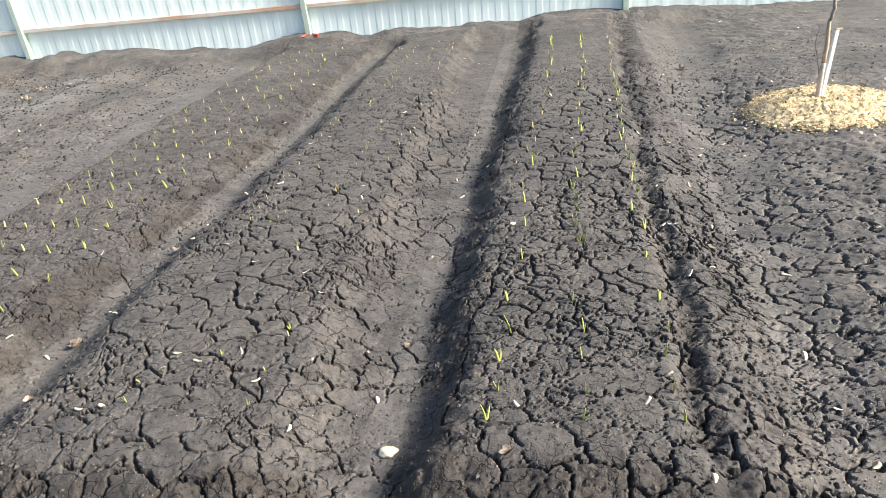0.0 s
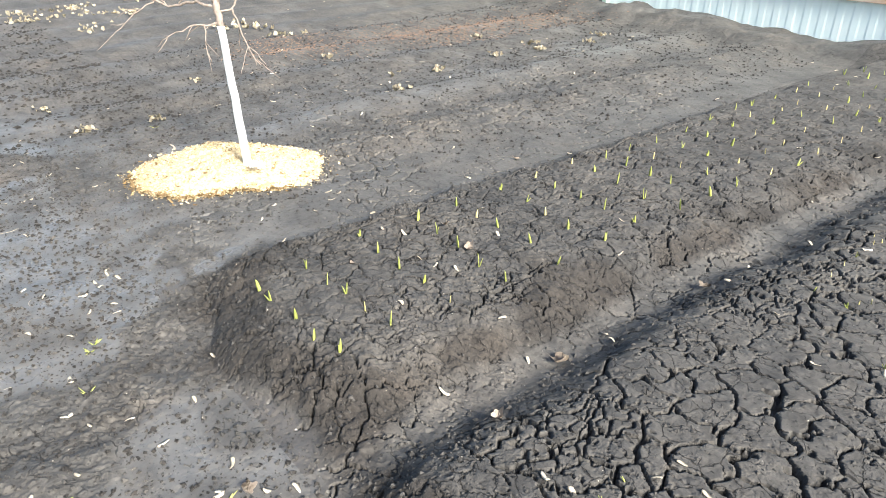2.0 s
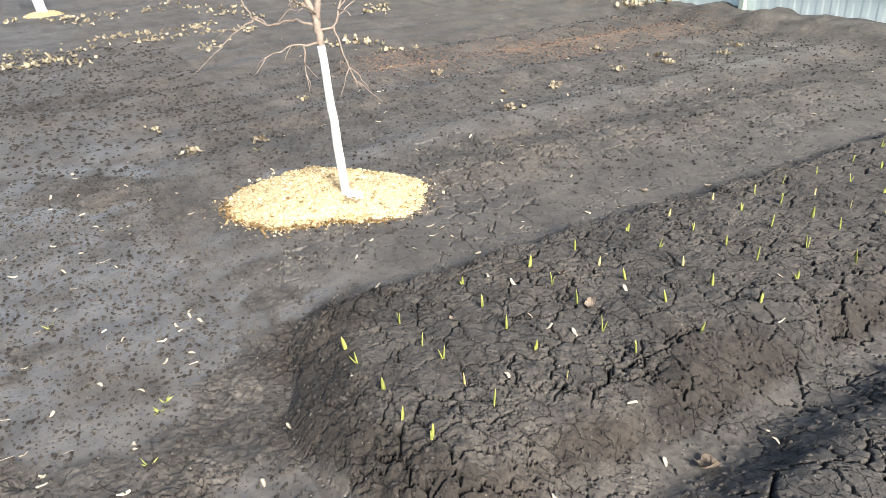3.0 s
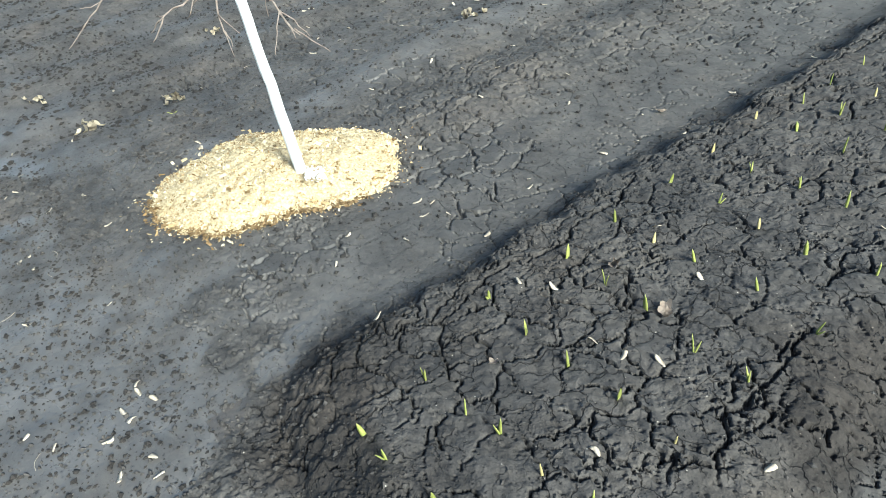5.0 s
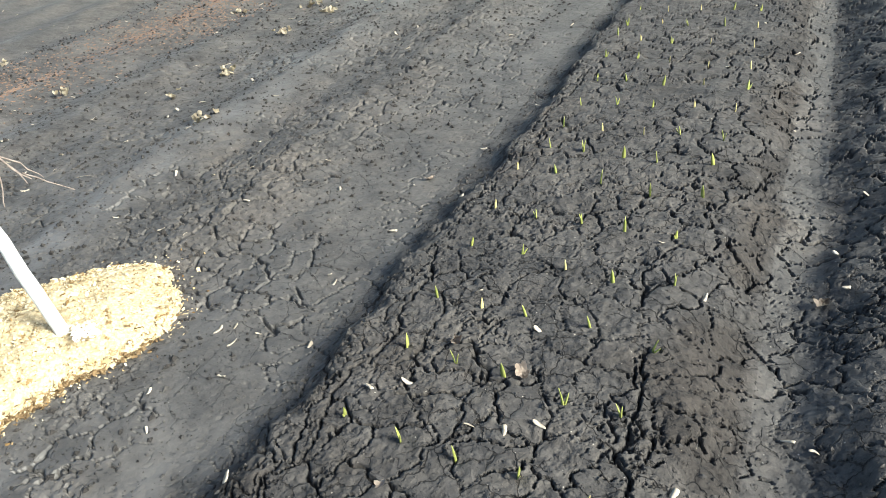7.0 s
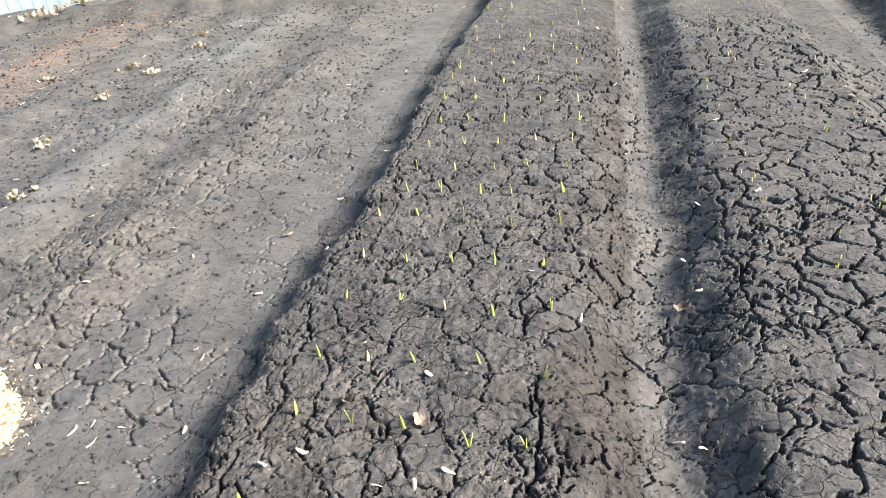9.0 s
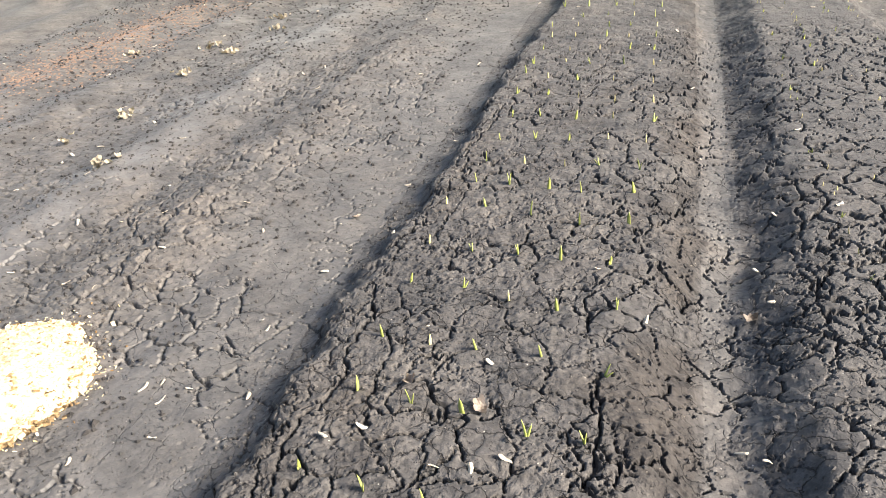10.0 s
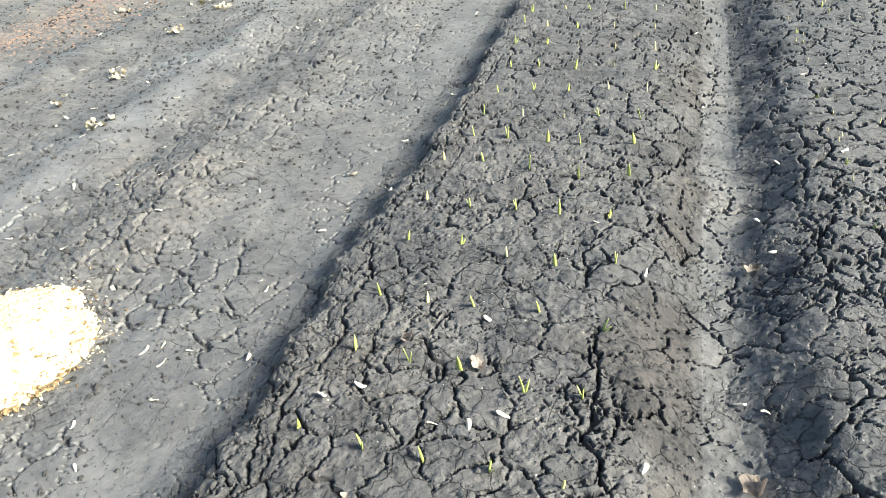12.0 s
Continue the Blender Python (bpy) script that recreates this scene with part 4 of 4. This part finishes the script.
def lay(name, me, x, y, rnd, size, label, category, group="", up=0.004, tilt=0.22):
    ob = new(name, me)
    ob.matrix_basis = Matrix.LocRotScale((x, y, perch(x, y, 0.012) + up), Euler((rnd.gauss(0, tilt), rnd.gauss(0, tilt), rnd.uniform(0, 6.28))), (size,) * 3)
    return tagged(ob, label, category, group)


SEED_BED = [
    (-1.23, 1.62), (-1.14, 1.58), (-1.24, 1.54), (-1.02, 1.64), (-1.40, 1.35), (-1.33, 1.36), (-0.79, 1.62), (-0.92, 1.51), (-0.76, 1.34), (-0.87, 2.00), (-0.98, 2.15),
    (-1.22, 2.23), (-0.57, 1.55), (-0.65, 1.77), (-1.82, 1.72), (-1.77, 2.02), (-1.97, 1.75), (-1.08, 2.34), (-1.42, 2.40), (-0.95, 2.86), (-0.56, 2.44), (-0.56, 3.29),
    (-0.55, 4.00), (-0.14, 1.43), (0.20, 1.45), (0.32, 1.20), (0.27, 1.57), (0.42, 2.16), (0.50, 2.21), (0.66, 2.62), (0.77, 2.28), (0.69, 1.79), (0.71, 1.56), (0.73, 1.36), (0.70, 3.58), (0.38, 3.66),
]
SEED_WEST = [
    (-2.70, 1.79), (-2.62, 1.84), (-2.34, 1.77), (-2.27, 1.81), (-2.00, 2.37), (-1.81, 1.71), (-1.74, 2.02), (-1.86, 1.43), (-2.21, 1.53), (-2.46, 0.99), (-3.10, 0.77),
    (-3.21, 0.88), (-2.85, 0.67), (-2.62, 0.62), (-2.46, 0.57), (-4.13, 0.77), (-3.11, 2.22), (-2.89, 1.46), (-2.42, 1.76), (-2.58, 2.20), (-2.37, 2.10), (-1.67, 2.55),
    (-1.72, 1.99), (-2.15, 2.57), (-3.19, 1.76), (-3.25, 1.88), (-3.33, 1.91), (-3.02, 1.95), (-3.15, 2.26), (-3.07, 2.55), (-2.99, 3.20), (-3.38, 3.46), (-3.08, 4.76),
    (-4.27, 3.47), (-4.20, 2.65), (-3.80, 2.28), (-3.55, 1.97), (-3.20, 1.94), (-1.43, 3.06), (-1.48, 3.69),
]
SEED_EAST = [(1.39, 6.78), (1.63, 6.63), (0.82, 5.16), (0.87, 4.49), (0.8, 4.7), (1.18, 5.53), (0.72, 4.16), (0.82, 3.68), (0.67, 3.47), (1.3, 4.65), (0.89, 3.49), (2.13, 6.85), (2.17, 6.05), (2.12, 5.48), (1.58, 5.23), (1.53, 6.95)]
SEED_TEXT = "pale dry winged maple seed lying on dark soil"
lain = []
for x, y in SEED_BED + SEED_WEST + SEED_EAST:
    if any(abs(x - a) + abs(y - b) < 0.07 for a, b in lain):
        continue
    lain.append((x, y))
    lay("winged_seed", rnd.choice(SEEDS), x, y, rnd, rnd.uniform(0.8, 1.15), SEED_TEXT, "seed", "fallen winged seeds")
for k in range(290):
    x, y = (rnd.uniform(-8.5, 3.0), rnd.uniform(2.4, 6.9)) if k > 130 else ((rnd.uniform(-5.2, -1.4), rnd.uniform(0.0, 0.95)) if k > 30 else (rnd.uniform(-5.5, -3.2), rnd.uniform(1.0, 3.2)))
    lay("winged_seed", rnd.choice(SEEDS), x, y, rnd, rnd.uniform(0.7, 1.15), SEED_TEXT, "seed", "fallen winged seeds")


def leaf_mesh(k, mat, long=0.05, curl=0.5, lobes=5):
    """A dry curled leaf with a lobed outline and some thickness."""
    r = random.Random(300 + k)
    bm = bmesh.new()
    rings, n_a = [], 22
    mid = bm.verts.new((0, 0, 0))
    for q in (0.45, 0.8, 1.0):
        ring = []
        for a in range(n_a):
            g = 2 * math.pi * a / n_a
            rad = long * 0.5 * q * (0.82 + 0.10 * q * math.cos(lobes * g + k) + 0.10 * q * math.cos(2 * g + k) + 0.13 * r.uniform(-1, 1))
            x, y = rad * math.cos(g) * 1.15, rad * math.sin(g) * 0.85
            z = curl * (x * x * 0.8 + y * y * 1.6) / (long * 0.5) + curl * 0.12 * long * math.sin(3 * g + k) * q * q + r.uniform(-1, 1) * 0.02 * long
            ring.append(bm.verts.new((x, y, z)))
        rings.append(ring)
    for a in range(n_a):
        bm.faces.new((mid, rings[0][a], rings[0][(a + 1) % n_a]))
        for r0, r1 in zip(rings, rings[1:]):
            bm.faces.new((r0[a], r1[a], r1[(a + 1) % n_a], r0[(a + 1) % n_a]))
    bmesh.ops.solidify(bm, geom=bm.faces[:], thickness=0.0008)
    me = bpy.data.meshes.new("leaf")
    bm.to_mesh(me)
    bm.free()
    me.materials.append(mat)
    return me


M_TAN = plain("tan_leaf", (0.26, 0.20, 0.15), (0.46, 0.38, 0.31), 40, 0.75, 0.25, 0.001, 0.35)
LEAVES = [leaf_mesh(k, M_TAN, 0.05, rnd.uniform(0.25, 0.8)) for k in range(6)]
for x, y, size in ((-0.52, 1.83, 0.75), (-0.15, 1.25, 0.8), (-1.65, 1.44, 0.9), (0.53, 2.40, 0.8), (0.84, 5.30, 1.3), (-2.36, 1.95, 0.95), (-2.55, 1.99, 0.8), (-2.53, 1.55, 0.6), (-1.75, 1.79, 1.3), (-1.72, 2.50, 0.9), (-3.10, 2.91, 0.9), (-1.90, 0.85, 0.9), (-0.9, 4.6, 0.8)):
    lay("dry_leaf", rnd.choice(LEAVES), x, y, rnd, size, "small curled dry brown leaf on the soil", "leaf", "fallen leaves", 0.006, 0.3)
PALE = [leaf_mesh(40 + k, M_DRY, 0.09, rnd.uniform(0.5, 1.1), 3) for k in range(5)]


def wilted(x, y, count, spread, size, text="clump of pale withered leaves on bare soil"):
    ob = tagged(new("withered_plant"), text, "dry plant", "withered clumps")
    ob.location = (x, y, level(x, y))
    for _ in range(count):
        leaf = new("leaf", rnd.choice(PALE))
        leaf.parent = ob
        leaf.matrix_basis = Matrix.LocRotScale((rnd.gauss(0, spread), rnd.gauss(0, spread), rnd.uniform(0.004, 0.026)), Euler((rnd.gauss(0, 0.7), rnd.gauss(0, 0.7), rnd.uniform(0, 6.28))), (size * rnd.uniform(0.7, 1.2),) * 3)


for x, y in ((-4.97, 4.49), (-4.9, 4.93), (-4.86, 5.5), (-4.88, 3.78), (-4.47, 3.11), (-5.0, 5.85), (-5.71, 4.92), (-4.96, 3.42), (-5.1, 1.27), (-5.04, 1.66), (-5.79, 3.34), (-5.17, 5.1), (-5.75, 1.17), (-5.8, 2.23)):
    wilted(x, y, rnd.randint(7, 11), 0.030, rnd.uniform(0.36, 0.52))
for x, y in ((-9.0, 0.3), (-8.9, 0.55), (-8.85, 0.8), (-9.5, 1.35), (-9.4, 1.7), (-9.35, 2.1), (-8.7, 2.4), (-12.6, 0.5), (-11.5, 1.1), (-12.4, 2.1), (-7.4, 3.6), (-9.8, 4.4), (-10.2, 2.9), (-10.6, 3.6), (-11.4, 3.0)):
    for _ in range(3):
        wilted(x + rnd.gauss(0, 0.3), y + rnd.gauss(0, 0.3), rnd.randint(8, 13), 0.11, rnd.uniform(0.5, 0.8), "low clump of pale yellowish withered leaves in a row")
for k in range(3):
    wilted(-7.1 + 0.22 * k, 6.55 + 0.05 * k, 12, 0.10, 0.8, "heap of yellow withered leaves at the fence foot")


def stone(x, y, size, text, name="stone", mat=M_STONE):
    bm = bmesh.new()
    bmesh.ops.create_icosphere(bm, subdivisions=3, radius=1.0)
    for v in bm.verts:
        f = 1 + 0.35 * noise.noise(v.co * 1.7 + Vector((x * 9, y * 9, 0))) + 0.10 * noise.noise(v.co * 5)
        v.co = Vector((v.co.x * size * f, v.co.y * size * 0.75 * f, v.co.z * size * 0.45 * f))
    for f in bm.faces:
        f.smooth = True
    ob = part(name, bm, mat)
    ob.location = (x, y, level(x, y) + size * 0.25)
    ob.rotation_euler = (0, 0, rnd.uniform(0, 6))
    return tagged(ob, text, name)


stone(-0.49, 1.345, 0.026, "pale yellowish flat stone in the furrow")
stone(-0.22, 2.54, 0.014, "small pale pebble on the bed")

# weeds on the path
for x, y in ((-2.73, 0.70), (-2.51, 0.64), (-2.15, 0.49), (-2.76, 0.72), (-1.90, 0.80), (-4.88, 1.61), (-3.4, 0.45)):
    ob = tagged(new("weed"), "tiny yellow-green weed on the trodden path", "weed", "weeds")
    ob.location = (x, y, level(x, y))
    for _ in range(rnd.randint(3, 5)):
        bm = bmesh.new()
        blade(bm, (0, 0, -0.003), (rnd.uniform(-1, 1), rnd.uniform(-1, 1), 0.45), rnd.uniform(0.02, 0.035), 0.006, 0.004, rnd.uniform(0, 3))
        part("leaf", bm, M_LEAF, ob)

# dry straws
STRAWS = []
for k in range(4):
    bm = bmesh.new()
    long = 0.05 + 0.03 * k
    tube(bm, bent(rnd, [(-long / 2, 0, 0.002), (0, 0.12 * long, 0.004), (long / 2, -0.04 * long, 0.002)], 0.012, 0.0006), [0.0013 - 0.0006 * j / 14 for j in range(40)], 5, 0.1)
    me = bpy.data.meshes.new("straw")
    bm.to_mesh(me)
    bm.free()
    me.materials.append(M_SEED)
    STRAWS.append(me)
for k in range(26):
    x, y = (rnd.uniform(-4.5, -1.3), rnd.uniform(0.1, 1.0)) if k < 9 else (rnd.uniform(-7.5, -3.3), rnd.uniform(2.2, 6.6))
    lay("dry_straw", rnd.choice(STRAWS), x, y, rnd, rnd.uniform(0.4, 0.8), "thin pale dry straw lying on the earth", "straw", "dry straws", 0.003, 0.06)

# scraps of red plastic at the fence foot
M_RED = plain("red_plastic", (0.50, 0.13, 0.09), (0.66, 0.25, 0.18), 20, 0.5, 0.4, 0.001, 0.1)
RED = leaf_mesh(77, M_RED, 0.10, 0.35, 4)
for x, y in ((-2.62, 6.95), (-2.50, 6.93)):
    lay("plastic_scrap", RED, x, y, rnd, 0.9, "crumpled scrap of red plastic at the fence foot", "scrap", "", 0.012, 0.4)


# ---- loose crumbs of soil and husks ----
def scatter(name, xs, ys, sizes, mat, label, category, flat, seed, spread=0.9, tiny=False):
    """Many small irregular crumbs joined into one mesh."""
    r = np.random.RandomState(seed)
    n = len(xs)
    z = surface(xs, ys)
    unit = np.array([(1, 0, 0), (0, 1, 0), (-1, 0, 0), (0, -1, 0), (0, 0, 1), (0, 0, -1)], dtype=float)
    tri = np.array([(0, 1, 4), (1, 2, 4), (2, 3, 4), (3, 0, 4), (1, 0, 5), (2, 1, 5), (3, 2, 5), (0, 3, 5)])
    if tiny:
        unit = np.array([(1, 0, -0.4), (-0.5, 0.87, -0.4), (-0.5, -0.87, -0.4), (0, 0, 0.9)], dtype=float)
        tri = np.array([(0, 1, 3), (1, 2, 3), (2, 0, 3)])
    c_n = len(unit)
    v = unit[None] * (1 + spread * (r.rand(n, c_n, 1) - 0.5)) + 0.25 * (r.rand(n, c_n, 3) - 0.5)
    v = v * sizes[:, None, None] * np.array([1.0, 0.8, flat])
    g = r.rand(n) * 6.2832
    c, s = np.cos(g)[:, None], np.sin(g)[:, None]
    v = np.stack([v[..., 0] * c - v[..., 1] * s + xs[:, None], v[..., 0] * s + v[..., 1] * c + ys[:, None], v[..., 2] + (z + sizes * flat * 0.35)[:, None]], -1)
    faces = (tri[None] + c_n * np.arange(n)[:, None, None]).reshape(-1, 3)
    me = bpy.data.meshes.new(name)
    me.from_pydata(v.reshape(-1, 3).tolist(), [], faces.tolist())
    me.materials.append(mat)
    return tagged(new(name, me), label, category, kind="stuff")


R = np.random.RandomState(4)
N = 21000
cx = np.concatenate([R.uniform(-5.2, 1.0, N // 2), R.uniform(-4.8, -1.2, N // 4), R.uniform(0.7, 2.8, N // 5), np.repeat([-2.93, -1.65, -0.41, 0.58], N // 40) + R.normal(0, 0.05, 4 * (N // 40))])
cy = np.concatenate([0.9 + 4.2 * R.rand(N // 2) ** 1.4, R.uniform(0.1, 1.25, N // 4), 1.2 + 4.8 * R.rand(N // 5) ** 1.2, 1.0 + 4.5 * R.rand(4 * (N // 40)) ** 1.3])
scatter("soil_crumbs", cx, cy, 0.0022 + 0.0080 * R.rand(len(cx)) ** 3, M_BED, "loose dark crumbs of dry soil", "soil crumbs", 0.75, 6)
N = 15000
cx = np.concatenate([R.uniform(-4.6, 0.9, N * 3 // 4), R.uniform(-4.6, -1.2, N // 4)])
cy = np.concatenate([1.0 + 2.4 * R.rand(N * 3 // 4) ** 1.3, R.uniform(0.1, 1.2, N // 4)])
scatter("soil_grit", cx, cy, 0.0016 + 0.0028 * R.rand(len(cx)) ** 2, M_BED, "fine grit of dry soil on the surface", "soil grit", 0.8, 9, 0.9, True)
N = 9000
scatter("soil_crumbs", R.uniform(-7.0, -3.2, N), 1.3 + 5.2 * R.rand(N), 0.004 + 0.010 * R.rand(N) ** 3, M_CRUMB, "loose crumbs of earth between the rows", "soil crumbs", 0.7, 16)
N = 6000
scatter("soil_crumbs", R.uniform(-5.0, -1.3, N), 0.05 + 0.95 * R.rand(N), 0.0028 + 0.008 * R.rand(N) ** 2.5, M_CRUMB, "dark crumbs of earth trodden into the path", "soil crumbs", 0.6, 19)
N = 5000
scatter("soil_crumbs", R.uniform(-9.5, -5.0, N), -0.8 + 2.6 * R.rand(N), 0.006 + 0.016 * R.rand(N) ** 2.5, M_CRUMB, "dark clods of earth on the far end of the path", "soil crumbs", 0.5, 29)
n = 4600
hy = R.choice([3.2, 3.5, 4.3, 4.7, 5.2, 5.6, 6.2], n) + R.normal(0, 0.26, n)
scatter("husks", -6.32 + 0.13 * (hy - 3.2) + 0.06 * np.sin(hy * 3) + R.normal(0, 0.27, n), hy, 0.004 + 0.009 * R.rand(n), M_DRYRED, "strip of reddish-brown husks strewn on the earth", "husks", 0.3, 7)
